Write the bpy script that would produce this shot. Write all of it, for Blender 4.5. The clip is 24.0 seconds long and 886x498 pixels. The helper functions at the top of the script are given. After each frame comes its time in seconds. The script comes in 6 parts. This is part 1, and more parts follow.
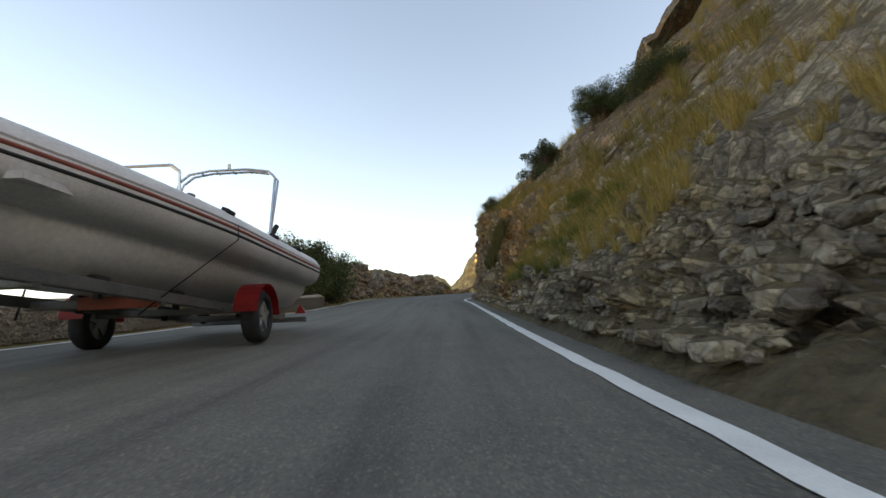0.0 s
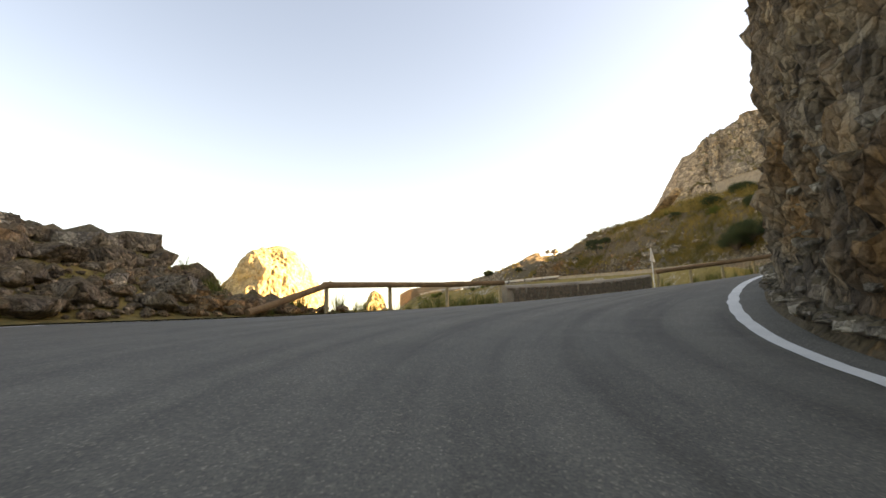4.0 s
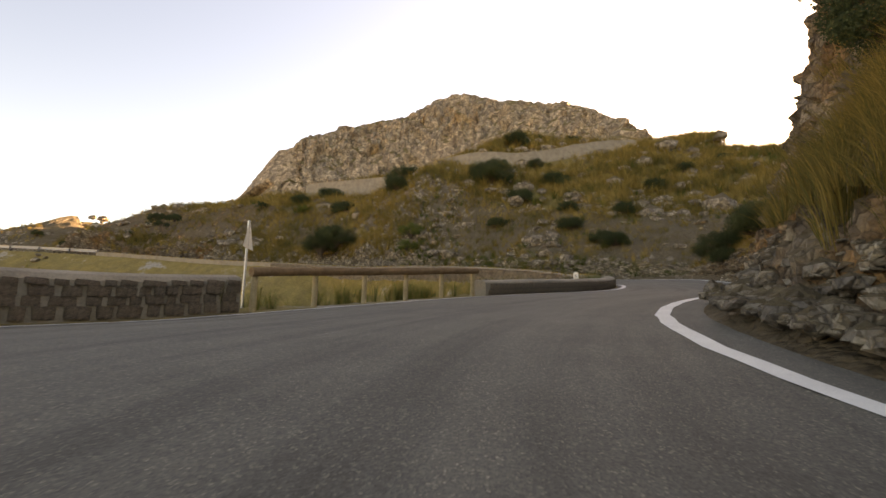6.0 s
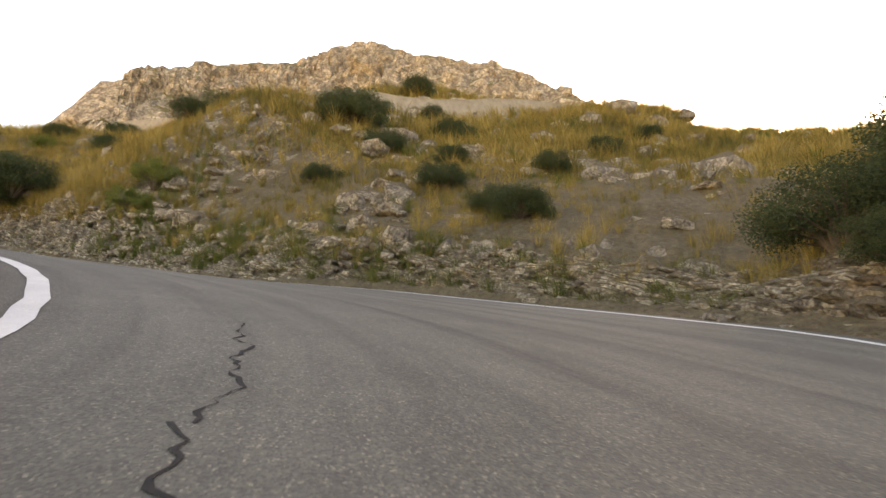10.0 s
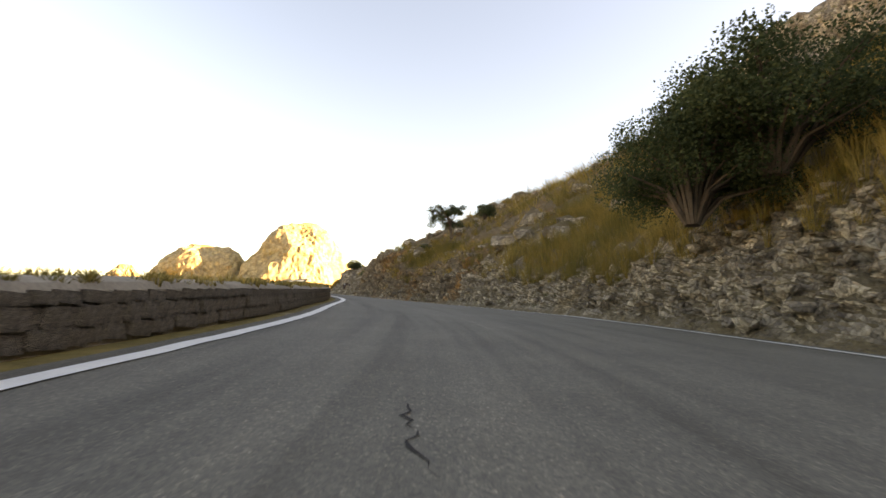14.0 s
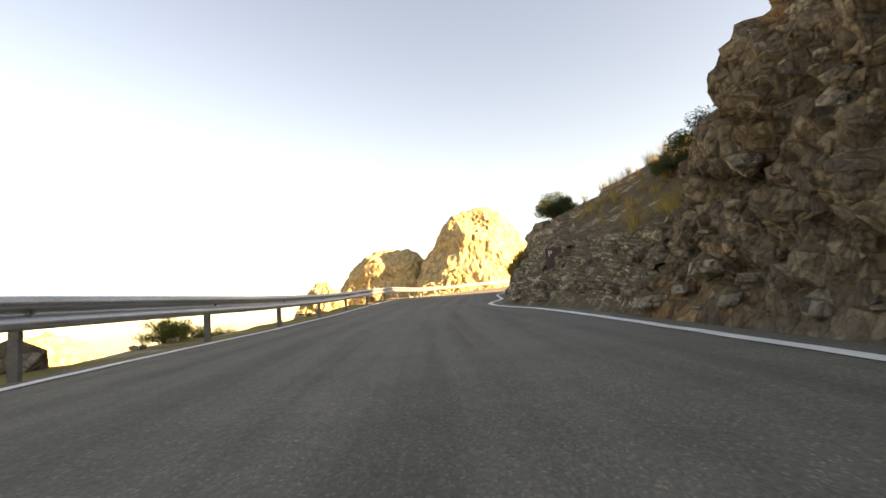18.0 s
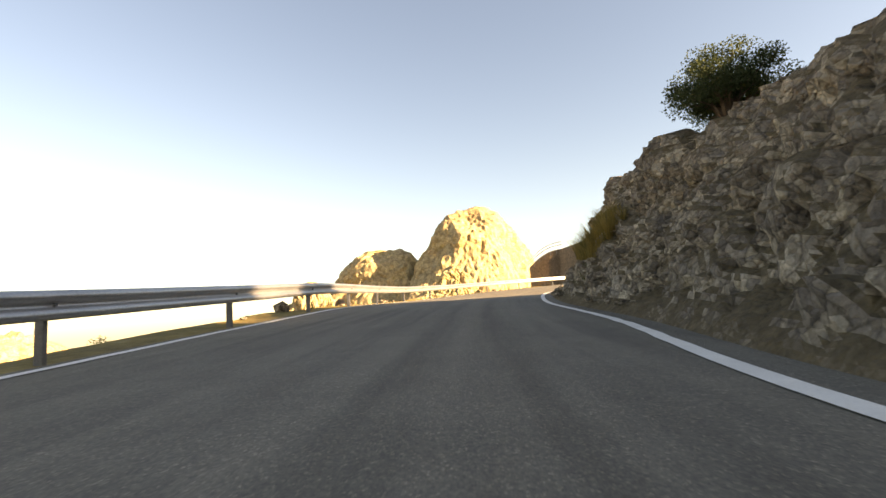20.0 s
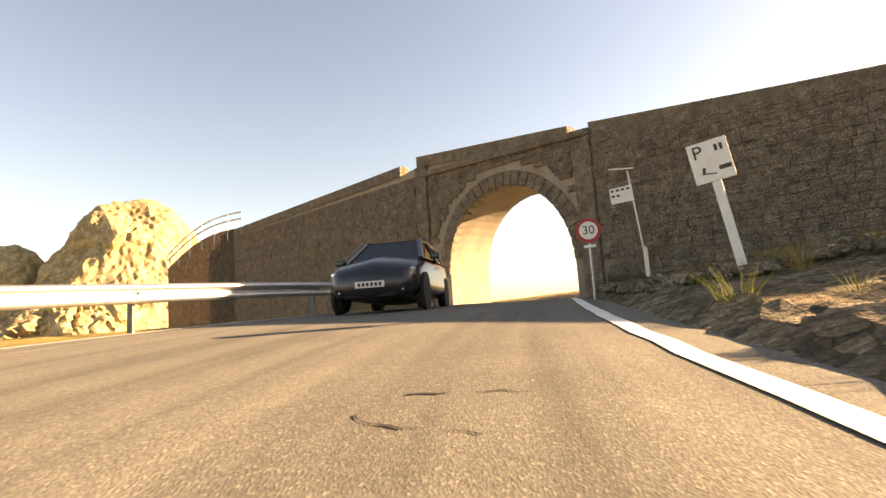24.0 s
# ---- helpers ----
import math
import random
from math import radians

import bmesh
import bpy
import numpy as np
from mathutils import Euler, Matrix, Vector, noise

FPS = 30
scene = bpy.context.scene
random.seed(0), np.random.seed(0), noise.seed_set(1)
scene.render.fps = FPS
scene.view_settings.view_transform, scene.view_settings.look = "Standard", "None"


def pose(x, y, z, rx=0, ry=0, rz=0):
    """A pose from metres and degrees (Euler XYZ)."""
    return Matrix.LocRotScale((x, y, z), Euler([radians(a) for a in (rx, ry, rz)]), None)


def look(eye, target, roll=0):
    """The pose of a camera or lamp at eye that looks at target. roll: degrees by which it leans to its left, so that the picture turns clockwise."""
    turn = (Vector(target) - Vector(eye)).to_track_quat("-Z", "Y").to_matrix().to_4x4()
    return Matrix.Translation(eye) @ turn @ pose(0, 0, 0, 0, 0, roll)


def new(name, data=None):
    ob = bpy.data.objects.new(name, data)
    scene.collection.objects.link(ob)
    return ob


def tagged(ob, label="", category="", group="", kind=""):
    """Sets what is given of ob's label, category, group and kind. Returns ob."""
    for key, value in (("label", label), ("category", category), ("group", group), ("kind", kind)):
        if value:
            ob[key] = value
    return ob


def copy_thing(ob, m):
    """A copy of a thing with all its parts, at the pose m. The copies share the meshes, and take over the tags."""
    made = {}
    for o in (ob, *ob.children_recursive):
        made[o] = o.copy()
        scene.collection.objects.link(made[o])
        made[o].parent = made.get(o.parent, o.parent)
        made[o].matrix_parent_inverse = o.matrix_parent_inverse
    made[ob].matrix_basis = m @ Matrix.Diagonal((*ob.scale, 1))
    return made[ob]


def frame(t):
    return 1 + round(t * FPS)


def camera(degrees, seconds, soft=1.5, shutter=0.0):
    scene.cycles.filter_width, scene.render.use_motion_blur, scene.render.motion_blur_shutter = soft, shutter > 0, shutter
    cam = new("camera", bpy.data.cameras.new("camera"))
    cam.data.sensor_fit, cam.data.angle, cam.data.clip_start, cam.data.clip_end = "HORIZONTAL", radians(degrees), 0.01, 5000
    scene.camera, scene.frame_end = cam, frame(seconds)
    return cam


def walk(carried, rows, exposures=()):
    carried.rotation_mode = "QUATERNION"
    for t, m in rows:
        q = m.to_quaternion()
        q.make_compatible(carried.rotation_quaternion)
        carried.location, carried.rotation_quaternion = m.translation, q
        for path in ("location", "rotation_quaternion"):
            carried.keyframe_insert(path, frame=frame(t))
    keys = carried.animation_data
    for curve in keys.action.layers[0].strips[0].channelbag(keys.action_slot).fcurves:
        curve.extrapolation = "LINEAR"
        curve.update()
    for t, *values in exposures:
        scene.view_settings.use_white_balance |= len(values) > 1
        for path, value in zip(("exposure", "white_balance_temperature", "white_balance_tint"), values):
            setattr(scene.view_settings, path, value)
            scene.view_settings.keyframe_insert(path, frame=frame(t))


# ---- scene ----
EXPO = [(0.0, 2.95, 10300, 17), (1.0, 3.0, 10800, 18), (4.0, 3.15, 12200, 22), (5.0, 3.1, 12800, 25), (7.0, 2.9, 13800, 28), (8.0, 3.25, 13800, 28), (10.0, 3.95, 13800, 28), (11.5, 3.75, 13300, 27), (13.5, 3.35, 12800, 25), (15.0, 3.25, 12700, 24), (17.0, 2.9, 12800, 24), (18.0, 2.95, 12800, 24), (21.0, 2.5, 10000, 20), (22.3, 2.7, 10600, 22), (24.0, 2.6, 11300, 24)]
cam = camera(82.07, 24.0, 1.5, 0.06)
# seconds, place, tilt, lean, heading
PATH = [
    (0.0, 2.266, -5.925, -0.085, 100.61, 2.56, 1.68),
    (0.5, 2.016, -0.813, 0.399, 100.88, 2.17, 3.42),
    (1.0, 1.736, 4.270, 0.900, 101.00, 2.22, 5.82),
    (1.5, 1.339, 9.074, 1.387, 101.27, 2.15, 6.11),
    (2.0, 1.003, 13.521, 1.883, 101.44, 2.55, 3.49),
    (2.5, 0.830, 17.666, 2.341, 100.82, 3.09, -0.37),
    (3.0, 0.802, 21.513, 2.756, 100.13, 3.38, -5.46),
    (3.5, 1.044, 24.989, 3.140, 100.04, 3.07, -13.72),
    (4.0, 1.672, 28.068, 3.531, 100.57, 2.00, -23.45),
    (4.5, 2.794, 30.658, 3.897, 101.25, 1.66, -33.65),
    (5.0, 4.415, 32.936, 4.223, 101.03, 0.90, -46.67),
    (5.5, 6.728, 34.873, 4.586, 100.25, -0.41, -59.37),
    (6.0, 9.397, 36.000, 4.916, 99.37, -1.28, -70.05),
    (6.5, 12.520, 36.631, 5.298, 99.49, -1.51, -78.85),
    (7.0, 15.771, 36.601, 5.655, 100.47, -1.63, -87.98),
    (7.5, 19.071, 35.883, 6.080, 101.52, -1.83, -94.69),
    (8.0, 22.244, 35.105, 6.406, 100.80, -2.53, -98.31),
    (8.5, 25.326, 34.433, 6.716, 101.02, -3.92, -98.76),
    (9.0, 28.575, 34.143, 7.055, 100.65, -4.49, -95.05),
    (9.5, 31.733, 34.493, 7.440, 100.40, -5.08, -88.64),
    (10.0, 34.453, 35.508, 7.791, 100.21, -4.79, -77.62),
    (10.5, 36.747, 36.861, 8.133, 99.88, -4.07, -64.52),
    (11.0, 38.601, 38.773, 8.462, 99.64, -3.86, -51.26),
    (11.5, 40.086, 40.871, 8.746, 99.68, -3.71, -39.60),
    (12.0, 41.381, 43.438, 9.083, 99.60, -3.51, -30.42),
    (12.5, 42.762, 46.411, 9.346, 99.60, -3.83, -27.67),
    (13.0, 44.462, 49.747, 9.603, 99.35, -4.33, -25.68),
    (13.5, 46.314, 53.656, 9.896, 99.45, -4.42, -19.63),
    (14.0, 47.905, 58.529, 10.357, 99.40, -3.81, -15.91),
    (14.5, 49.125, 64.023, 10.880, 99.12, -3.50, -12.68),
    (15.0, 49.900, 69.504, 11.285, 98.16, -2.79, -7.84),
    (15.5, 50.325, 75.031, 11.700, 97.35, -1.24, -3.23),
    (16.0, 50.609, 80.560, 12.130, 97.73, -0.44, 0.81),
    (16.5, 50.711, 85.473, 12.483, 97.80, -0.03, 2.96),
    (17.0, 50.723, 89.887, 12.750, 97.68, 1.14, 4.10),
    (17.5, 50.603, 93.903, 12.991, 97.44, 3.20, 4.28),
    (18.0, 50.392, 97.690, 13.205, 97.29, 4.62, 5.21),
    (18.5, 50.067, 101.428, 13.374, 96.49, 4.30, 5.16),
    (19.0, 49.727, 105.217, 13.553, 96.73, 4.00, 5.65),
    (19.5, 49.370, 109.136, 13.724, 97.10, 3.85, 6.25),
    (20.0, 49.056, 113.282, 13.895, 97.46, 3.85, 4.47),
    (20.5, 48.965, 117.740, 14.097, 97.20, 4.12, 2.45),
    (21.0, 48.966, 122.598, 14.334, 96.74, 4.76, 0.49),
    (21.5, 49.355, 127.720, 14.642, 96.31, 6.08, -2.61),
    (22.0, 49.850, 133.622, 14.887, 96.33, 5.43, -7.19),
    (22.5, 51.021, 138.754, 15.178, 96.08, 5.16, -11.71),
    (23.0, 52.559, 142.830, 15.431, 96.75, 4.15, -16.38),
    (23.5, 54.094, 146.113, 15.658, 96.85, 3.97, -22.10),
    (24.0, 55.553, 148.897, 15.850, 96.88, 3.91, -29.35),
]
walk(cam, [(t, pose(x, y, z, rx, ry, rz)) for t, x, y, z, rx, ry, rz in PATH], EXPO)

# ---- the road: curvature, slope, half widths and crossfall along its stations ----
ROADEND = 227
HEAD0 = 0.0188
CURV_S = -9.36 + 3.12 * np.arange(77)
CURV = [-0.64, -0.50, -0.35, -0.21, -0.05, 0.40, 0.35, -0.16, -0.34, -0.51, -1.61, -3.47, -5.41, -7.15, -8.10, -7.96, -7.27, -6.99, -6.45, -4.69, -2.49, 0.08, 3.23, 6.07, 8.17, 9.50, 10.16, 8.44, 3.45, -1.19, -1.81, 0.36, 2.11, 2.38, 1.96, 1.66, 1.81, 1.79, 1.34, 1.09, 1.21, 0.98, 0.56, 0.60, 0.73, 0.51, 0.24, 0.01, -0.08, 0.02, -0.30, -1.10, -1.29, -0.71, -0.54, -0.60, -0.29, -0.80, -1.83, -2.31, -2.51, -2.63, -2.85, -3.30, -3.13, -2.26, -1.19, -0.13, 0.70, 1.13, 1.23, 1.12, 0.90, 0.67, 0.48, 0.35, 0.28]
SLOPE_S = -9.36 + 7.488 * np.arange(33)
SLOPE = [9.12, 9.21, 9.82, 10.89, 10.84, 12.44, 10.16, 10.51, 11.69, 8.09, 13.29, 12.76, 7.20, 6.14, 10.07, 7.78, 7.02, 7.20, 6.32, 5.71, 4.58, 3.96, 5.06, 6.42, 3.89, 5.54, 6.09, 6.13, 1.95, 0.62, 0.50, 0.34, 0.04]
WIDTH_S = -9.36 + 6.24 * np.arange(39)
WL = [3.26, 3.28, 3.37, 3.54, 3.47, 3.51, 4.19, 5.34, 4.98, 3.73, 3.18, 2.46, 1.96, 2.46, 2.37, 3.17, 3.10, 2.97, 2.65, 2.76, 1.87, 2.68, 2.18, 2.66, 2.90, 2.81, 2.84, 3.07, 2.96, 3.31, 3.58, 3.89, 3.94, 3.53, 1.60, 1.00, 1.00, 1.00, 1.00]
WR = [3.05, 3.19, 3.22, 3.32, 3.36, 3.14, 3.35, 3.98, 3.61, 2.19, 2.17, 2.40, 2.82, 5.69, 5.02, 3.72, 3.44, 3.67, 3.63, 3.50, 3.25, 3.12, 2.93, 2.89, 2.90, 2.88, 2.12, 3.37, 2.85, 3.28, 3.04, 3.59, 3.36, 3.10, 3.16, 3.20, 3.20, 3.20, 3.20]
BANK = [-2.19, -2.35, -1.71, -1.03, 0.36, -0.58, -4.21, -5.68, -3.60, 0.44, -2.51, -4.45, -3.25, 5.83, 4.90, 1.41, 1.95, 2.24, 2.31, 3.14, 2.01, 0.44, -1.82, -1.35, -0.71, 0.53, -0.50, -2.83, -4.24, -3.69, -1.87, -1.75, -1.69, -0.90, -0.78, -0.54, -0.51, -0.44, -0.55]

# ---- world, sun ----
SUN_AZ, SUN_EL = radians(109), radians(19)   # azimuth clockwise from +y
sun_dir = Vector((math.sin(SUN_AZ) * math.cos(SUN_EL), math.cos(SUN_AZ) * math.cos(SUN_EL), math.sin(SUN_EL)))
world = bpy.data.worlds.new("sky")
scene.world = world
world.use_nodes = True
wn = world.node_tree.nodes
sky = wn.new("ShaderNodeTexSky")
sky.sky_type, sky.sun_disc = "NISHITA", False
sky.sun_elevation, sky.sun_rotation = SUN_EL, SUN_AZ
sky.altitude, sky.air_density, sky.dust_density, sky.ozone_density = 300, 1.0, 0.9, 2.2
wn["Background"].inputs["Strength"].default_value = 0.06
world.node_tree.links.new(sky.outputs[0], wn["Background"].inputs[0])
sun = new("sun", bpy.data.lights.new("sun", "SUN"))
sun.data.energy, sun.data.angle, sun.data.color = 5.0, radians(0.6), (1.0, 0.86, 0.66)
sun.matrix_world = look(sun_dir * 100, (0, 0, 0))


# ---- materials ----
def node(nt, kind, **inputs):
    n = nt.nodes.new(kind)
    for k, val in inputs.items():
        n.inputs[k.replace("_", " ")].default_value = val
    return n


def ramp(nt, fac, stops):
    r = nt.nodes.new("ShaderNodeValToRGB")
    el = r.color_ramp.elements
    while len(el) < len(stops):
        el.new(0.5)
    for e, (p, c) in zip(el, stops):
        e.position, e.color = p, (*c, 1)
    nt.links.new(fac, r.inputs[0])
    return r.outputs[0]


def mix(nt, fac, a, b, mode="MIX"):
    m = nt.nodes.new("ShaderNodeMix")
    m.data_type, m.blend_type = "RGBA", mode
    for sock, val in ((m.inputs[0], fac), (m.inputs[6], a), (m.inputs[7], b)):
        if isinstance(val, (int, float)):
            sock.default_value = val
        elif isinstance(val, tuple):
            sock.default_value = (*val, 1)
        else:
            nt.links.new(val, sock)
    return m.outputs[2]


def noise_tex(nt, vec, scale, detail=6.0, rough=0.6, distort=0.0):
    n = node(nt, "ShaderNodeTexNoise", Scale=scale, Detail=detail, Roughness=rough, Distortion=distort)
    nt.links.new(vec, n.inputs["Vector"])
    return n.outputs["Fac"]


def vor_tex(nt, vec, scale, feature="F1"):
    n = node(nt, "ShaderNodeTexVoronoi", Scale=scale)
    n.feature = feature
    nt.links.new(vec, n.inputs["Vector"])
    return n


def base(name, rough=0.9, metal=0.0, spec=0.3):
    m = bpy.data.materials.new(name)
    m.use_nodes = True
    nt = m.node_tree
    b = nt.nodes["Principled BSDF"]
    b.inputs["Roughness"].default_value, b.inputs["Metallic"].default_value = rough, metal
    b.inputs["Specular IOR Level"].default_value = spec
    co = nt.nodes.new("ShaderNodeTexCoord").outputs["Object"]
    return m, nt, b, co


def bump(nt, b, height, strength, dist=0.05):
    n = node(nt, "ShaderNodeBump", Strength=strength, Distance=dist)
    nt.links.new(height, n.inputs["Height"])
    nt.links.new(n.outputs[0], b.inputs["Normal"])


def plain(name, c1, c2, scale=6.0, rough=0.7, metal=0.0, bumps=0.15, spec=0.3, fine=60.0):
    """A two-tone worn surface with grain."""
    m, nt, b, co = base(name, rough, metal, spec)
    a = noise_tex(nt, co, scale, 5)
    f = noise_tex(nt, co, fine, 3)
    col = ramp(nt, a, [(0.3, c1), (0.7, c2)])
    col = mix(nt, 0.25, col, ramp(nt, f, [(0.3, tuple(q * 0.6 for q in c1)), (0.7, tuple(min(q * 1.3, 1) for q in c2))]))
    nt.links.new(col, b.inputs["Base Color"])
    bump(nt, b, f, bumps, 0.01)
    return m


def rock_material(name, light, dark, ochre, ochre_amount=0.55, scale=1.0, stretch=(1, 1, 1), soil=None, broken=0.65):
    m, nt, b, co = base(name, 0.92, 0, 0.2)
    mp = nt.nodes.new("ShaderNodeMapping")
    mp.inputs["Scale"].default_value = stretch
    nt.links.new(co, mp.inputs[0])
    v = mp.outputs[0]
    wob = node(nt, "ShaderNodeTexNoise", Scale=1.7 * scale, Detail=5.0, Roughness=0.7)
    nt.links.new(v, wob.inputs["Vector"])
    warp = nt.nodes.new("ShaderNodeVectorMath")
    warp.operation = "MULTIPLY_ADD"
    warp.inputs[1].default_value = (0.18 / scale,) * 3
    nt.links.new(wob.outputs["Color"], warp.inputs[0])
    nt.links.new(v, warp.inputs[2])
    vw = warp.outputs[0]
    big = noise_tex(nt, v, 0.35 * scale, 6, 0.65)
    mid = noise_tex(nt, v, 2.2 * scale, 8, 0.7, 0.4)
    fine = noise_tex(nt, v, 14 * scale, 6, 0.7)
    col = ramp(nt, mid, [(0.3, dark), (0.5, tuple((p + q) / 2 for p, q in zip(light, dark))), (0.68, light)])
    col = mix(nt, ramp(nt, big, [(ochre_amount, (0, 0, 0)), (ochre_amount + 0.12, (0.8, 0.8, 0.8))]), col, ochre)
    for sc, lo, hi in ((2.6, 1 - 0.5 * broken, 1 + 0.45 * broken), (8.0, 1 - 0.45 * broken, 1 + 0.4 * broken)):
        cell = vor_tex(nt, vw, sc * scale)
        one = nt.nodes.new("ShaderNodeSeparateColor")
        nt.links.new(cell.outputs["Color"], one.inputs[0])
        col = mix(nt, 1.0, col, ramp(nt, one.outputs[0], [(0.1, (lo, lo, lo * 1.02)), (0.9, (hi, hi, hi * 0.97))]), "MULTIPLY")
    col = mix(nt, 0.5, col, ramp(nt, fine, [(0.3, (0.3, 0.3, 0.3)), (0.7, (1.25, 1.25, 1.25))]), "MULTIPLY")
    cr = vor_tex(nt, vw, 2.6 * scale, "DISTANCE_TO_EDGE").outputs[0]
    cr2 = vor_tex(nt, vw, 8.0 * scale, "DISTANCE_TO_EDGE").outputs[0]
    col = mix(nt, 0.9 * broken, col, ramp(nt, cr, [(0.0, (0.25, 0.23, 0.2)), (0.05, (1, 1, 1))]), "MULTIPLY")
    col = mix(nt, 0.6 * broken, col, ramp(nt, cr2, [(0.0, (0.35, 0.33, 0.3)), (0.07, (1, 1, 1))]), "MULTIPLY")
    if soil:
        # earth and dead grass lie where the rock is flat enough to hold them
        g = nt.nodes.new("ShaderNodeNewGeometry")
        sx = nt.nodes.new("ShaderNodeSeparateXYZ")
        nt.links.new(g.outputs["True Normal"], sx.inputs[0])
        k = nt.nodes.new("ShaderNodeMath")
        k.operation = "MULTIPLY_ADD"
        k.inputs[1].default_value = 0.6
        nt.links.new(mid, k.inputs[0])
        nt.links.new(sx.outputs[2], k.inputs[2])
        earth = ramp(nt, noise_tex(nt, co, 5.0, 6, 0.75), [(0.3, tuple(q * 0.5 for q in soil)), (0.55, soil), (0.75, tuple(min(1, q * 1.5) for q in soil))])
        sub = nt.nodes.new("ShaderNodeMath")
        sub.operation = "SUBTRACT"
        sub.inputs[1].default_value = 0.5
        nt.links.new(k.outputs[0], sub.inputs[0])
        col = mix(nt, ramp(nt, sub.outputs[0], [(0.36, (0, 0, 0)), (0.52, (0.92, 0.92, 0.92))]), col, earth)
    nt.links.new(col, b.inputs["Base Color"])
    h = nt.nodes.new("ShaderNodeMath")
    h.operation = "MULTIPLY_ADD"
    h.inputs[1].default_value = 1.6
    nt.links.new(mid, h.inputs[0])
    nt.links.new(fine, h.inputs[2])
    h2 = nt.nodes.new("ShaderNodeMath")
    h2.operation = "MULTIPLY_ADD"
    h2.inputs[1].default_value = 2.2
    nt.links.new(cr2, h2.inputs[0])
    nt.links.new(h.outputs[0], h2.inputs[2])
    bump(nt, b, h2.outputs[0], 1.0, 0.11)
    return m


def asphalt_material():
    """Fine aggregate, patches of wear, and polished wheel tracks along the road."""
    m, nt, b, co = base("asphalt", 0.84, 0, 0.3)
    at = nt.nodes.new("ShaderNodeAttribute")
    at.attribute_name = "lane"
    sep = nt.nodes.new("ShaderNodeSeparateXYZ")
    nt.links.new(at.outputs["Vector"], sep.inputs[0])
    st = nt.nodes.new("ShaderNodeMapping")
    st.inputs["Scale"].default_value = (2.6, 0.09, 1)
    nt.links.new(at.outputs["Vector"], st.inputs[0])
    streak = noise_tex(nt, st.outputs[0], 1.0, 4, 0.6)
    big = noise_tex(nt, co, 0.22, 5, 0.6)
    mid = noise_tex(nt, co, 1.5, 6, 0.7)
    agg = vor_tex(nt, co, 125.0)
    grit = noise_tex(nt, co, 34.0, 4, 0.75)
    col = ramp(nt, big, [(0.3, (0.106, 0.098, 0.080)), (0.7, (0.146, 0.134, 0.109))])
    col = mix(nt, 0.4, col, ramp(nt, mid, [(0.3, (0.088, 0.082, 0.067)), (0.7, (0.17, 0.157, 0.128))]))
    col = mix(nt, 0.85, col, ramp(nt, streak, [(0.32, (0.66, 0.65, 0.64)), (0.5, (1.0, 1.0, 1.0)), (0.68, (1.22, 1.21, 1.19))]), "MULTIPLY")
    sp = nt.nodes.new("ShaderNodeSeparateColor")
    nt.links.new(agg.outputs["Color"], sp.inputs[0])
    stone = ramp(nt, sp.outputs[0], [(0.0, (0.66, 0.66, 0.66)), (0.6, (0.98, 0.97, 0.95)), (0.92, (1.2, 1.18, 1.13)), (1.0, (2.2, 2.1, 1.95))])
    col = mix(nt, 0.9, col, stone, "MULTIPLY")
    col = mix(nt, 0.5, col, ramp(nt, grit, [(0.3, (0.7, 0.7, 0.7)), (0.7, (1.3, 1.3, 1.28))]), "MULTIPLY")
    nt.links.new(col, b.inputs["Base Color"])
    bump(nt, b, agg.outputs["Distance"], 0.35, 0.005)
    return m


def grass_material(name, stops):
    """Blades whose colour varies from tuft to tuft."""
    m, nt, b, co = base(name, 0.75, 0, 0.15)
    g = nt.nodes.new("ShaderNodeNewGeometry")
    big = noise_tex(nt, co, 0.22, 3)
    a = nt.nodes.new("ShaderNodeMath")
    a.operation = "MULTIPLY_ADD"
    a.inputs[1].default_value = 0.6
    nt.links.new(g.outputs["Random Per Island"], a.inputs[0])
    s2 = nt.nodes.new("ShaderNodeMath")
    s2.operation = "MULTIPLY_ADD"
    s2.inputs[1].default_value, s2.inputs[2].default_value = 1.6, -0.6
    nt.links.new(big, s2.inputs[0])
    nt.links.new(s2.outputs[0], a.inputs[2])
    col = ramp(nt, a.outputs[0], stops)
    nt.links.new(col, b.inputs["Base Color"])
    tr = node(nt, "ShaderNodeBsdfTranslucent")
    nt.links.new(col, tr.inputs[0])
    ms = node(nt, "ShaderNodeMixShader", Fac=0.3)
    nt.links.new(b.outputs[0], ms.inputs[1])
    nt.links.new(tr.outputs[0], ms.inputs[2])
    nt.links.new(ms.outputs[0], nt.nodes["Material Output"].inputs[0])
    return m


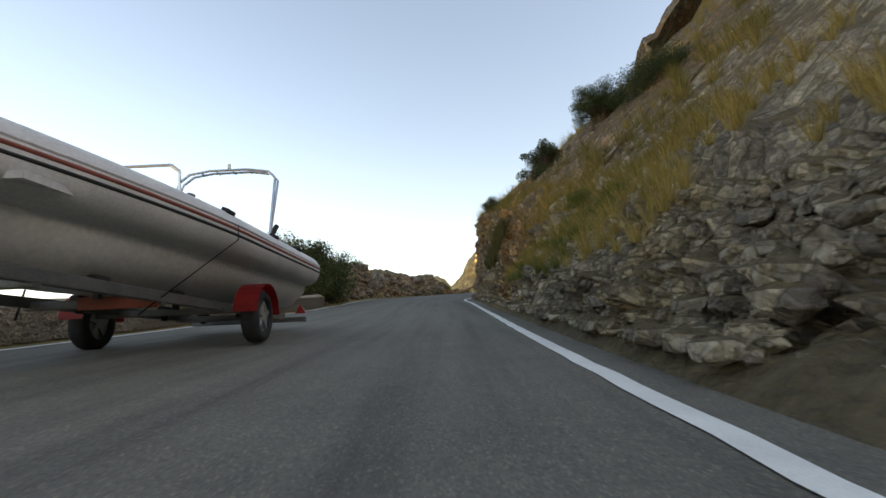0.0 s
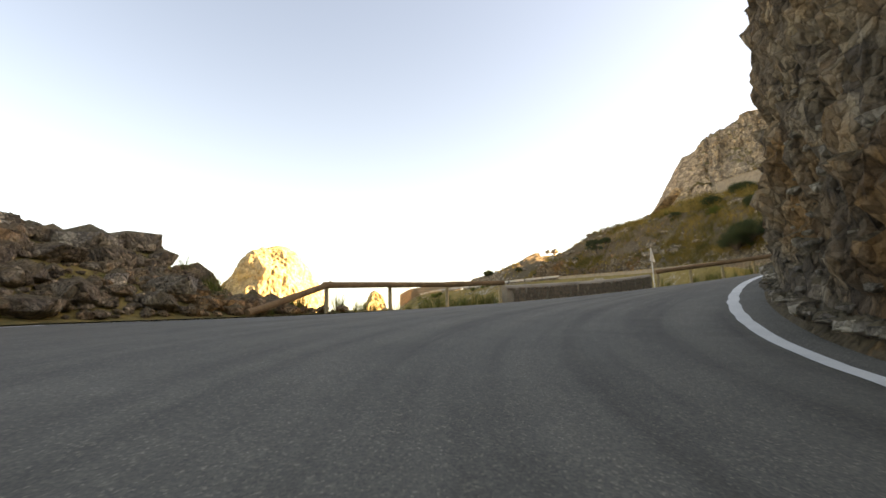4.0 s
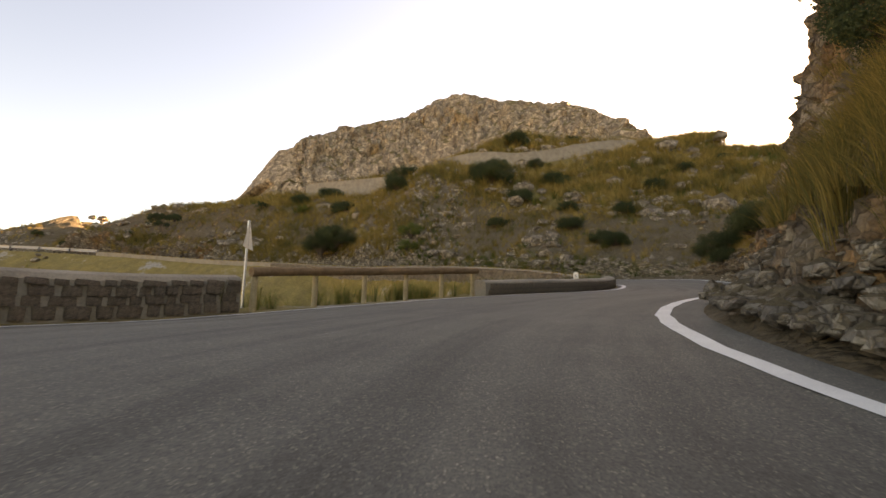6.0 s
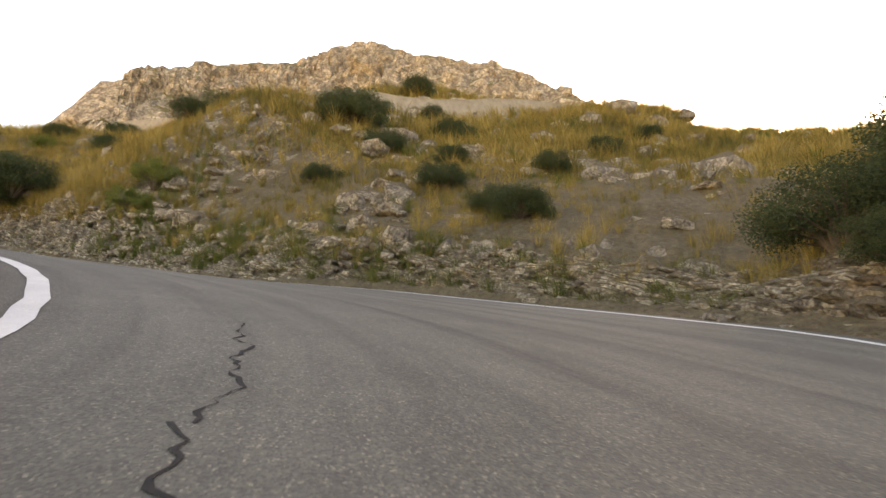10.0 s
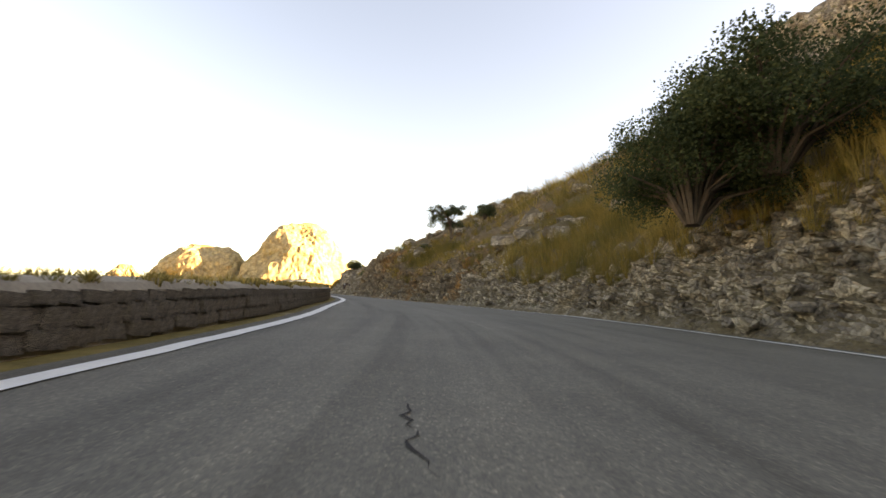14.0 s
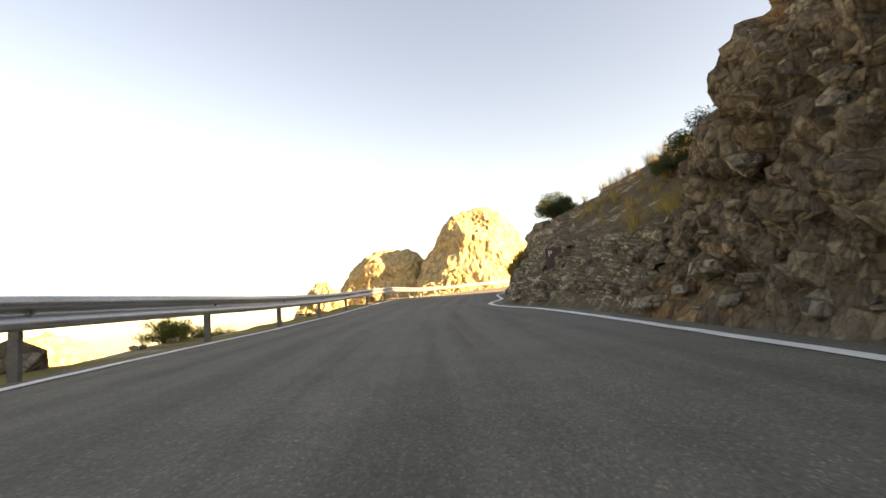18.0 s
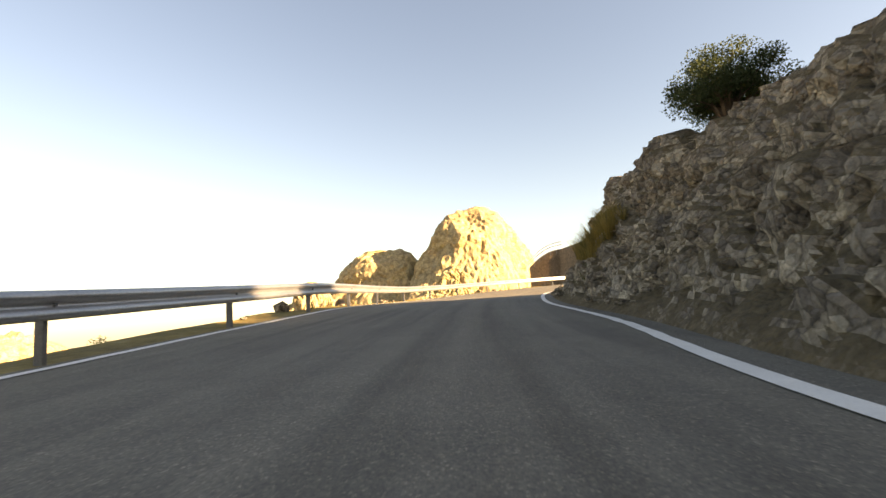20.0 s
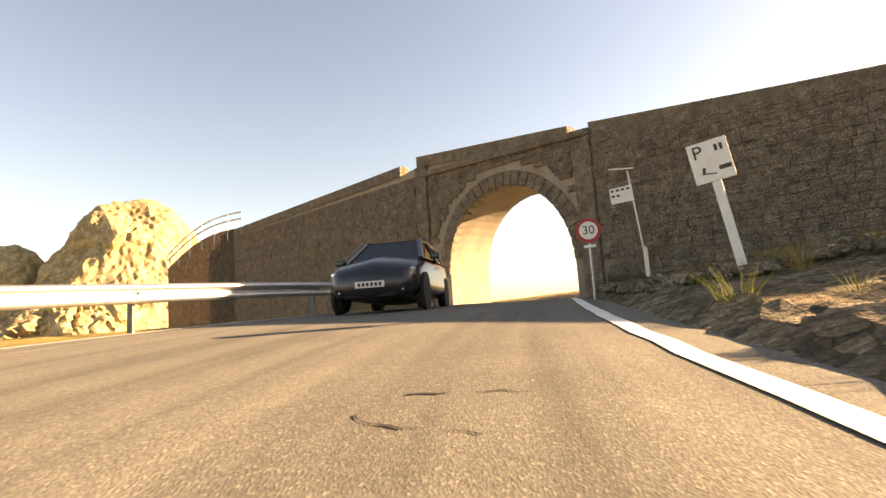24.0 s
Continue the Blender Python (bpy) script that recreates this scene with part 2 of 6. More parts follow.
def ground_material():
    m, nt, b, co = base("dry_hillside", 0.95, 0, 0.1)
    big = noise_tex(nt, co, 0.11, 7, 0.7)
    mid = noise_tex(nt, co, 0.8, 7, 0.7)
    fine = noise_tex(nt, co, 6.0, 6, 0.7)
    soil = ramp(nt, mid, [(0.3, (0.13, 0.094, 0.045)), (0.5, (0.24, 0.175, 0.062)), (0.7, (0.35, 0.25, 0.085))])
    soil = mix(nt, 0.4, soil, ramp(nt, fine, [(0.35, (0.07, 0.07, 0.03)), (0.65, (0.3, 0.22, 0.09))]))
    stone = ramp(nt, fine, [(0.3, (0.17, 0.155, 0.135)), (0.7, (0.42, 0.38, 0.32))])
    k = nt.nodes.new("ShaderNodeMath")
    k.operation = "MULTIPLY_ADD"
    k.inputs[1].default_value = 0.6
    nt.links.new(mid, k.inputs[0])
    nt.links.new(big, k.inputs[2])
    col = mix(nt, ramp(nt, k.outputs[0], [(0.90, (0, 0, 0)), (0.97, (1, 1, 1))]), soil, stone)
    nt.links.new(col, b.inputs["Base Color"])
    bump(nt, b, fine, 0.6, 0.15)
    return m


MAT = {
    "asphalt": asphalt_material(),
    "paint": plain("road_paint", (0.62, 0.6, 0.55), (0.78, 0.76, 0.7), 3.0, 0.7, 0, 0.3, 0.3, 90),
    "cliff": rock_material("limestone_cliff", (0.48, 0.375, 0.275), (0.15, 0.11, 0.077), (0.42, 0.21, 0.08), 0.49, 1.0, (1, 1, 0.7), (0.20, 0.145, 0.085)),
    "grey_rock": rock_material("grey_limestone", (0.63, 0.535, 0.43), (0.26, 0.21, 0.16), (0.48, 0.33, 0.17), 0.6, 1.0, (1, 1, 1), (0.18, 0.135, 0.075)),
    "crag": rock_material("pale_crag", (0.70, 0.55, 0.40), (0.26, 0.195, 0.14), (0.46, 0.30, 0.15), 0.56, 0.5, (1, 1, 1), (0.19, 0.145, 0.05)),
    "hot_rock": rock_material("sunlit_rock", (0.56, 0.44, 0.25), (0.27, 0.205, 0.11), (0.42, 0.29, 0.10), 0.55, 0.12, (1, 1, 1), None, 0.35),
    "stone": rock_material("wall_stone", (0.52, 0.42, 0.32), (0.24, 0.19, 0.145), (0.32, 0.21, 0.12), 0.6, 1.6, (1, 1, 1), None, 0.2),
    "mortar": plain("lime_mortar", (0.20, 0.165, 0.125), (0.34, 0.29, 0.225), 1.5, 0.95, 0, 0.5, 0.2, 30),
    "gravel": plain("gravel", (0.15, 0.115, 0.075), (0.33, 0.26, 0.18), 2.0, 0.95, 0, 0.9, 0.2, 22),
    "dirt_bank": rock_material("stony_dirt", (0.50, 0.40, 0.28), (0.22, 0.165, 0.105), (0.42, 0.29, 0.15), 0.5, 2.4, (1, 1, 1), None, 0.8),
    "ground": ground_material(),
    "grass": grass_material("dry_grass", [(0.0, (0.085, 0.095, 0.03)), (0.3, (0.17, 0.135, 0.042)), (0.6, (0.33, 0.225, 0.066)), (1.0, (0.50, 0.36, 0.135))]),
    "green": grass_material("green_grass", [(0.0, (0.055, 0.085, 0.018)), (0.5, (0.10, 0.12, 0.03)), (1.0, (0.20, 0.17, 0.05))]),
    "weed": grass_material("dark_hanging_weed", [(0.0, (0.045, 0.052, 0.02)), (0.5, (0.085, 0.082, 0.032)), (1.0, (0.16, 0.13, 0.055))]),
    "leaf": grass_material("dark_leaf", [(0.0, (0.034, 0.048, 0.022)), (0.5, (0.062, 0.08, 0.034)), (1.0, (0.10, 0.115, 0.05))]),
    "yellow_leaf": grass_material("sunlit_leaf", [(0.0, (0.06, 0.085, 0.02)), (0.5, (0.12, 0.15, 0.035)), (1.0, (0.23, 0.22, 0.06))]),
    "bark": plain("bark", (0.06, 0.045, 0.035), (0.16, 0.12, 0.09), 5, 0.95, 0, 0.8, 0.1),
    "wood": plain("weathered_wood", (0.13, 0.075, 0.04), (0.26, 0.16, 0.085), 4, 0.8, 0, 0.5, 0.2, 25),
    "pale_wood": plain("pale_wood_post", (0.27, 0.20, 0.11), (0.42, 0.33, 0.2), 4, 0.85, 0, 0.4, 0.2, 25),
    "steel": plain("galvanised_steel", (0.36, 0.36, 0.355), (0.5, 0.5, 0.49), 2.0, 0.42, 0.85, 0.1, 0.5, 30),
    "dark_steel": plain("dull_steel_post", (0.10, 0.10, 0.10), (0.19, 0.19, 0.185), 4.0, 0.6, 0.6, 0.2),
}


# ---- mesh helpers ----
def part(name, bm, material, parent=None, label="", smooth=False):
    me = bpy.data.meshes.new(name)
    bm.to_mesh(me)
    bm.free()
    if smooth:
        me.polygons.foreach_set("use_smooth", [True] * len(me.polygons))
    me.materials.append(MAT[material] if isinstance(material, str) else material)
    ob = new(name, me)
    if parent is not None:
        ob.parent = parent
    if label:
        ob["label"] = label
    return ob


def raw(name, verts, faces, material, smooth=False):
    me = bpy.data.meshes.new(name)
    me.from_pydata(verts, [], faces)
    if smooth:
        me.polygons.foreach_set("use_smooth", [True] * len(me.polygons))
    me.materials.append(MAT[material] if isinstance(material, str) else material)
    me.update()
    return new(name, me)


def grid_faces(nu, nv):
    i = np.arange((nu - 1) * (nv - 1))
    a = (i // (nv - 1)) * nv + i % (nv - 1)
    return np.stack([a, a + 1, a + nv + 1, a + nv], 1).tolist()


def box(bm, sx, sy, sz, m=None, bevel=0.0):
    r = bmesh.ops.create_cube(bm, size=1.0, matrix=(m or Matrix()) @ Matrix.Diagonal((sx, sy, sz, 1)))
    if bevel:
        ed = list({e for w in r["verts"] for e in w.link_edges})
        bmesh.ops.bevel(bm, geom=ed, offset=bevel, segments=2, affect="EDGES", profile=0.6)
    return r["verts"]


def rod(bm, p, q, r1, r2=None, n=8):
    """A round bar from p to q."""
    p, q = Vector(p), Vector(q)
    m = Matrix.Translation((p + q) / 2) @ (q - p).to_track_quat("Z", "Y").to_matrix().to_4x4()
    bmesh.ops.create_cone(bm, cap_ends=True, segments=n, radius1=r1, radius2=r1 if r2 is None else r2, depth=(q - p).length, matrix=m)


def tube(bm, pts, r, n=8):
    for a, b in zip(pts, pts[1:]):
        rod(bm, a, b, r, r, n)


def empty(name, m):
    ob = new(name)
    ob.matrix_world = m
    return ob


# ---- the road's line ----
STEP = 0.5
RS = np.arange(-25.0, ROADEND + 160, STEP)
r_th = np.cumsum(np.interp(RS, CURV_S, CURV) / 100.0) * STEP
i_0 = int(25 / STEP)
r_th += HEAD0 - r_th[i_0]
r_x, r_y = np.cumsum(-np.sin(r_th)) * STEP, np.cumsum(np.cos(r_th)) * STEP
r_z = np.cumsum(np.interp(RS, SLOPE_S, SLOPE) / 100.0) * STEP
r_x, r_y, r_z = r_x - r_x[i_0], r_y - r_y[i_0], r_z - r_z[i_0]


def eased(a, n=11):
    """A width that changes without kinks."""
    for _ in range(2):
        a = np.convolve(np.pad(a, n // 2, mode="edge"), np.ones(n) / n, "valid")
    return a


r_wl, r_wr = eased(np.interp(RS, WIDTH_S, WL)), eased(np.interp(RS, WIDTH_S, WR))
r_bank = np.interp(RS, WIDTH_S, BANK) / 100.0


def road_at(s, d, h=0.0):
    """World place at station s, d metres right of the centre line, h over the road."""
    th, x, y, z = (np.interp(s, RS, a) for a in (r_th, r_x, r_y, r_z))
    bk = np.interp(s, RS, r_bank) * np.clip(d, -7, 7)
    return np.stack(np.broadcast_arrays(x + d * np.cos(th), y + d * np.sin(th), z + bk + h), -1)


def road_pose(s, d, h=0.0, turn=0.0):
    p = road_at(s, d, h)
    return Matrix.Translation(Vector(p)) @ Matrix.Rotation(float(np.interp(s, RS, r_th)) + radians(turn), 4, "Z")


def crown(s, d):
    """Cross-section: slightly domed, but dished towards the outside of the tight left bend."""
    k = np.clip(np.minimum((s - 61) / 5.0, (88.6 - s) / 7.5), 0, 1)
    return -0.0018 * (d + 0.2) ** 2 * (1 - k) + k * 0.007 * np.clip(d - 1.0, 0, 9) ** 2


def nearest(x, y):
    """Station and offset of the road's nearest place, for arrays."""
    so, do = np.empty_like(x), np.empty_like(x)
    for i in range(0, len(x), 4000):
        a, b = x[i:i + 4000, None] - r_x[None, ::2], y[i:i + 4000, None] - r_y[None, ::2]
        j = (a * a + b * b).argmin(1)
        k = np.arange(len(j))
        th = r_th[::2][j]
        so[i:i + 4000] = RS[::2][j]
        side = np.cos(th) * a[k, j] + np.sin(th) * b[k, j]
        do[i:i + 4000] = np.hypot(a[k, j], b[k, j]) * np.where(side >= 0, 1, -1)
    return so, do


def hash_noise(x, y, seed=0.0):
    """Smooth noise for arrays, by a sum of turned waves."""
    v = np.zeros_like(x)
    rng = np.random.RandomState(int(seed * 7) + 11)
    for _ in range(7):
        a, f, ph = rng.uniform(0, 6.28), rng.uniform(0.6, 1.6), rng.uniform(0, 6.28)
        v += np.sin((x * np.cos(a) + y * np.sin(a)) * f + ph + 0.9 * np.sin((y * np.cos(a) - x * np.sin(a)) * f * 0.7 + ph))
    return v / 7.0


# ---- the road ----
def ribbon(name, s0, s1, cols, step, material, skirt=0.0):
    """A strip that follows the road; cols(s) gives arrays of offsets and heights, one column each."""
    s = np.arange(s0, s1 + 1e-6, step)
    d, h = cols(s)
    n = d.shape[1]
    v = road_at(s[:, None] + 0 * d, d, h).reshape(-1, 3)
    ob = raw(name, v.tolist(), grid_faces(len(s), n), material)
    lane = ob.data.attributes.new("lane", "FLOAT_VECTOR", "POINT")
    lane.data.foreach_set("vector", np.stack(np.broadcast_arrays(d, s[:, None], 0.0), -1).astype(np.float32).ravel())
    return ob


def road_cols(s):
    wl, wr = np.interp(s, RS, r_wl), np.interp(s, RS, r_wr)
    k = np.linspace(0, 1, 11)[None]
    d = -(wl[:, None] + 0.28) + k * (wl + wr + 0.78)[:, None]
    d[:, 1], d[:, -2] = d[:, 0] + 0.02, d[:, -1] - 0.02
    h = crown(s[:, None], d)
    h[:, 0] -= 0.25
    h[:, -1] -= 0.25
    return d, h


road = ribbon("road", -23, ROADEND - 2, road_cols, 0.7, "asphalt")
tagged(road, "worn grey asphalt mountain road", "road", "", "structure")


def edge_line(name, side, s0, s1):
    def cols(s):
        w = np.interp(s, RS, r_wl if side < 0 else r_wr)
        j = 0.008 * np.sin(s * 7.3) + 0.006 * np.sin(s * 17.1)
        a, b = side * (w - 0.075 + j), side * (w + 0.075 + j)
        d = np.stack([a, b] if side > 0 else [b, a], 1)
        return d, crown(s[:, None], d) + 0.007
    ob = ribbon(name, s0, s1, cols, 0.5, "paint")
    tagged(ob, "white painted edge line on the asphalt", "road marking", "", "structure")


edge_line("edge_line_left", -1, -23, ROADEND - 3)
edge_line("edge_line_right", 1, -23, ROADEND - 3)

# ---- right-hand bank: station, shoulder, rock height, run, slope over it, rockiness ----
BANKS = [
    (-25.0, 0.7, 1.5, 1.6, 0.8, 0.6), (-3.4, 0.7, 1.6, 1.6, 0.9, 0.7), (2.9, 0.7, 2.0, 1.4, 0.9, 0.8), (8.6, 0.6, 2.9, 0.9, 0.95, 1),
    (15.3, 0.7, 3.8, 0.8, 0.95, 1), (25.3, 0.6, 4.8, 0.5, 0.7, 1), (39.4, 0.6, 6.0, 0.7, 0.6, 1), (42.5, 0.9, 2.6, 1.9, 0.8, 0.25),
    (46.0, 0.9, 3.2, 2.6, 0.8, 0.3), (51.5, 0.8, 3.6, 2.4, 0.8, 0.5), (54.5, 0.7, 5.2, 1.7, 0.9, 1), (57.1, 0.7, 8.2, 1.7, 1.0, 1), (62.6, 0.7, 7.4, 1.7, 1.0, 1), (66.0, 0.7, 4.4, 2.0, 0.8, 1), (68.4, 0.7, 3.3, 2.0, 0.7, 1), (70.9, 0.8, 1.9, 2.0, 0.55, 0.8),
    (73.4, 0.9, 0.9, 2.0, 0.45, 0.4), (75.4, 0.7, 1.2, 1.5, 0.48, 0.7), (84.0, 0.7, 1.4, 1.5, 0.58, 0.7), (90.9, 0.6, 1.4, 1.5, 0.66, 0.6),
    (100.5, 0.6, 3.0, 1.4, 1.1, 0.9), (110.6, 0.6, 1.3, 1.5, 0.8, 0.5), (123.2, 0.6, 2.5, 1.7, 0.8, 0.9), (133.1, 0.5, 2.5, 2.0, 0.7, 1),
    (138.4, 0.5, 3.8, 1.8, 0.6, 1), (141.5, 0.5, 3.8, 1.8, 0.5, 1), (144.0, 0.6, 1.5, 2.0, 0.28, 0.6), (151.6, 0.6, 1.5, 2.0, 0.32, 0.6), (158.6, 0.6, 3.8, 2.8, 0.5, 1),
    (168.0, 0.7, 3.4, 1.8, 0.3, 1), (171.5, 0.8, 2.4, 1.6, 0.1, 1), (174.5, 0.9, 1.5, 1.8, 0.0, 0.9), (177.8, 0.9, 0.8, 3.2, 0.05, 0.3), (183.5, 0.9, 0.7, 4.4, 0.14, 0.15), (194.7, 0.9, 0.6, 4.4, 0.1, 0.15), (ROADEND + 160, 0.9, 0.3, 2.5, 0.02, 0.15)]
bank_cols = np.array(BANKS, float).T


def bank_at(s):
    return [np.interp(s, bank_cols[0], c) for c in bank_cols[1:]]


FAR_S = [-25, 12.0, 25.0, 41.0, 55.0, 68.0, 73.0, 77.0, 84.0, 90.0, 106.0, 114.0, 124.0, 138.0, 151.6, 172.2, 178.5, ROADEND + 130]
FAR_G = [0.35, 0.35, 0.25, 0.25, 0.25, 0.2, 0.34, 0.41, 0.45, 0.47, 0.5, 0.5, 0.36, 0.2, 0.1, 0.02, 0.02, 0.02]


def inside_reach(s, turn, width):
    """How far a strip may go out on the inside of a bend before it would fold over."""
    k = np.maximum(turn * np.interp(s, CURV_S, np.convolve(np.pad(CURV, 3, mode="edge"), np.ones(7) / 7, "valid")) / 100.0, 0.004)
    return 1.0 / k - np.interp(s, RS, width) - 0.9


def right_reach(s):
    """Width of the bank strip above the rock face."""
    sh, H, run, g, rock = bank_at(s)
    return np.clip(inside_reach(s, -1, r_wr) - sh - run, 0.6, 12.0)


def right_rise(s, e):
    """Height over the road e metres outside its right edge."""
    sh, H, run, g, rock = bank_at(s)
    q = e - sh - run
    far = np.interp(s, FAR_S, FAR_G)
    up = H + g * np.clip(q, 0, 10) + far * np.clip(q - 10, 0, 42) + 0.05 * np.clip(q - 52, 0, 40) - 0.2 * np.clip(q - 95, 0, 400)
    return np.where(q < 0, np.clip((e - sh) / np.maximum(run, 0.1), 0, 1) * H, up)


def left_rise(s, e):
    """Height over the road e metres outside its left edge: a fall into the valley, with a rocky knoll."""
    fall = -0.7 * np.clip(e - 1.3, 0, 40) - 0.45 * np.clip(e - 41, 0, 260)
    knoll = 1.35 * np.exp(-((s - 32.4) / 5.6) ** 6)
    bumpy = (2.6 - 0.16 * (s - 32.4)) * np.clip((e - 0.8) / 3.4, 0, 1) - 0.6 * np.clip(e - 7, 0, 60)
    fall = fall - 1.7 * np.clip((e - 1.0) / 0.3, 0, 1) * np.clip(np.minimum((s - 68) / 3.0, (100 - s) / 6.0), 0, 1)
    return fall * (1 - np.clip(knoll * 1.3, 0, 1)) + bumpy * np.clip(knoll * 1.3, 0, 1)


def terrain(x, y, strips=True):
    s, d = nearest(x, y)
    z, wl, wr = np.interp(s, RS, r_z), np.interp(s, RS, r_wl), np.interp(s, RS, r_wr)
    er, el = d - wr, -d - wl
    sh, H, run, g, rock = bank_at(s)
    right = right_rise(s, er)
    if strips:
        rr = right_reach(s)
        right = np.where(er < sh + run + np.minimum(1.2, rr * 0.5), -0.8, right - 0.9 * np.clip((sh + run + rr + 0.5 - er) / 3.5, 0, 1))
    left = np.where(el > 0, left_rise(s, el), 0)
    if strips:
        left = np.where(el < 6.0, np.minimum(left, 0) - 0.7, left - 0.7 * np.clip((14 - el) / 4, 0, 1))
    rough = np.clip((np.abs(d) - 10) / 30, 0, 1)
    n = hash_noise(x * 0.12, y * 0.12, 1) * 1.3 + hash_noise(x * 0.45, y * 0.45, 2) * 0.55 + hash_noise(x * 0.03, y * 0.03, 3) * 4 * np.clip(rough * 2 - 1, 0, 1)
    h = np.where(d > 0, right, left)
    far = np.clip((np.abs(d) - 150) / 400, 0, 1)
    return z + np.where(np.abs(d) < 3.6, -0.6, h + rough * n) + far * hash_noise(x * 0.006, y * 0.006, 4) * 45


def ticks(lo, hi, step, reach, grow):
    a = list(np.arange(lo, hi + 1e-6, step))
    d = step
    while a[-1] < reach:
        d *= grow
        a.append(a[-1] + d)
        a.insert(0, a[0] - d)
    return np.array(a)


gx, gy = ticks(-45, 150, 1.8, 4000, 1.22), ticks(-40, 250, 1.8, 4000, 1.22)
mx, my = np.meshgrid(gx, gy, indexing="ij")
mz = terrain(mx.ravel(), my.ravel())
ms, md = nearest(mx.ravel(), my.ravel())
calm = (md > np.interp(ms, RS, r_wr) + 5.0).reshape(mx.shape)
mz = mz.reshape(mx.shape)
for _ in range(4):
    pad = np.pad(mz, 1, mode="edge")
    soft_z = (pad[:-2, 1:-1] + pad[2:, 1:-1] + pad[1:-1, :-2] + pad[1:-1, 2:] + 2 * mz) / 6
    mz = np.where(calm & (soft_z < mz), soft_z, mz)
mz = mz.ravel()
ground = raw("ground", np.stack([mx.ravel(), my.ravel(), mz], 1).tolist(), grid_faces(len(gx), len(gy)), "ground")
tagged(ground, "dry stony hillside with yellow grass", "ground", "", "structure")


# ---- sun blocker: a mountain added to the east to keep the ravine in shade ----
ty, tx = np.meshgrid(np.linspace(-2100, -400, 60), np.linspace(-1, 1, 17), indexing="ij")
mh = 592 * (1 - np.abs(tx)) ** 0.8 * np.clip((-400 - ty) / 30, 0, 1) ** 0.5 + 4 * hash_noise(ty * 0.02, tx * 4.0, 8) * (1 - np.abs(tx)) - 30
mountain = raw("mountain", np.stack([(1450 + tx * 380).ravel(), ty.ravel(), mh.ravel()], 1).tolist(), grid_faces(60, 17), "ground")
tagged(mountain, "added mountain that blocks the sun from the ravine", "mountain", "", "structure")


# ---- rock relief ----
def blocky(p, size, seed):
    """Relief of broken rock: blocks with their own depth and cracks between them."""
    q = Vector((p[0] / size + seed, p[1] / size - seed * 0.37, p[2] / size))
    dist, pts = noise.voronoi(q)
    c = pts[0]
    r = math.sin(c[0] * 127.1 + c[1] * 311.7 + c[2] * 74.7) * 43758.5
    return (r - math.floor(r)) - 0.5, min((dist[1] - dist[0]) * 4.0, 1.0), c


def facet(p, size, seed):
    """A block's own depth, with its face tilted its own way, and the crack round it."""
    r, crack, c = blocky(p, size, seed)
    dx, dy, dz = p[0] / size + seed - c[0], p[1] / size - seed * 0.37 - c[1], p[2] / size - c[2]
    a, b = c[0] * 9.1 + c[2] * 3.3, c[1] * 7.7 + c[2] * 5.1
    tilt = dx * math.sin(a) + dy * math.cos(b) + dz * math.sin(a * 1.7 + b)
    return r * 0.8 + tilt * 0.55 - (1 - crack) ** 2 * 0.5


def relief(p, size, seed):
    return facet(p, size, seed) * 0.8 + facet(p, size * 0.42, seed + 3) * 0.42 + facet(p, size * 0.19, seed + 7) * 0.2


def bank_strip(name, s0, s1, ds, material, seed, size, amp, label, rows_face=26, overhang=0.0, reach=12.0):
    s = np.arange(s0, s1 + 1e-6, ds)
    sh, H, run, g, rock = bank_at(s)
    wr = np.interp(s, RS, r_wr)
    reach = np.minimum(reach, right_reach(s))[:, None]
    u_sh = np.linspace(0, 1, 5)
    u_f = np.linspace(0, 1, rows_face)[1:]
    u_s = (np.linspace(0, 1, 20)[1:]) ** 1.5
    es = np.concatenate([0.40 + (sh - 0.40)[:, None] * u_sh[None], sh[:, None] + run[:, None] * (u_f[None] ** 1.15), (sh + run)[:, None] + reach * u_s[None]], 1)
    wob = hash_noise(s * 0.55, s * 0 + seed, seed)[:, None] * 0.35 * np.clip((es - 0.5), 0, 1)
    hs = np.concatenate([(0 * u_sh[None] + sh[:, None] * 0) - 0.035 + 0.15 * u_sh[None], 0.12 + (H - 0.12)[:, None] * u_f[None], H[:, None] + g[:, None] * np.minimum(reach * u_s[None], 10) + np.interp(s, FAR_S, FAR_G)[:, None] * np.clip(reach * u_s[None] - 10, 0, 99)], 1)
    hs[:, -1] -= 1.2
    hs += (crown(s, wr + 0.4) + 0.03)[:, None]
    nf = 5 + rows_face - 1
    pts = road_at(s[:, None] + 0 * es, wr[:, None] + es + wob, hs)
    out = pts.copy()
    th = np.interp(s, RS, r_th)
    for i in range(len(s)):
        nx, ny = -math.cos(th[i]), -math.sin(th[i])
        for j in range(1, es.shape[1] - 1):
            p = pts[i, j]
            if j < 5:
                k = 0.10 * j / 4
                out[i, j, 2] += k * noise.noise(Vector(p) * 3.1) + 0.04 * j / 4
                continue
            a = amp * (0.35 + 0.65 * rock[i])
            if j >= nf:
                a *= max(0.25, 1 - (j - nf) / 9)
            a *= min(1.0, (j - 4) / 4)
            f = relief(p, size, seed) * a + 0.28 * noise.noise(Vector(p) * 0.6) * min(1, (j - 4) / 5)
            if overhang and j < nf:
                f += overhang * u_f[j - 5] ** 2
            up = 0.25 if j < nf else 0.85
            out[i, j, 0] += nx * f * (1 - up * 0.8)
            out[i, j, 1] += ny * f * (1 - up * 0.8)
            out[i, j, 2] += f * up
    ob = raw(name, out.reshape(-1, 3).tolist(), grid_faces(len(s), es.shape[1]), material)
    tagged(ob, label, "rock cliff", "", "structure")
    return ob, out


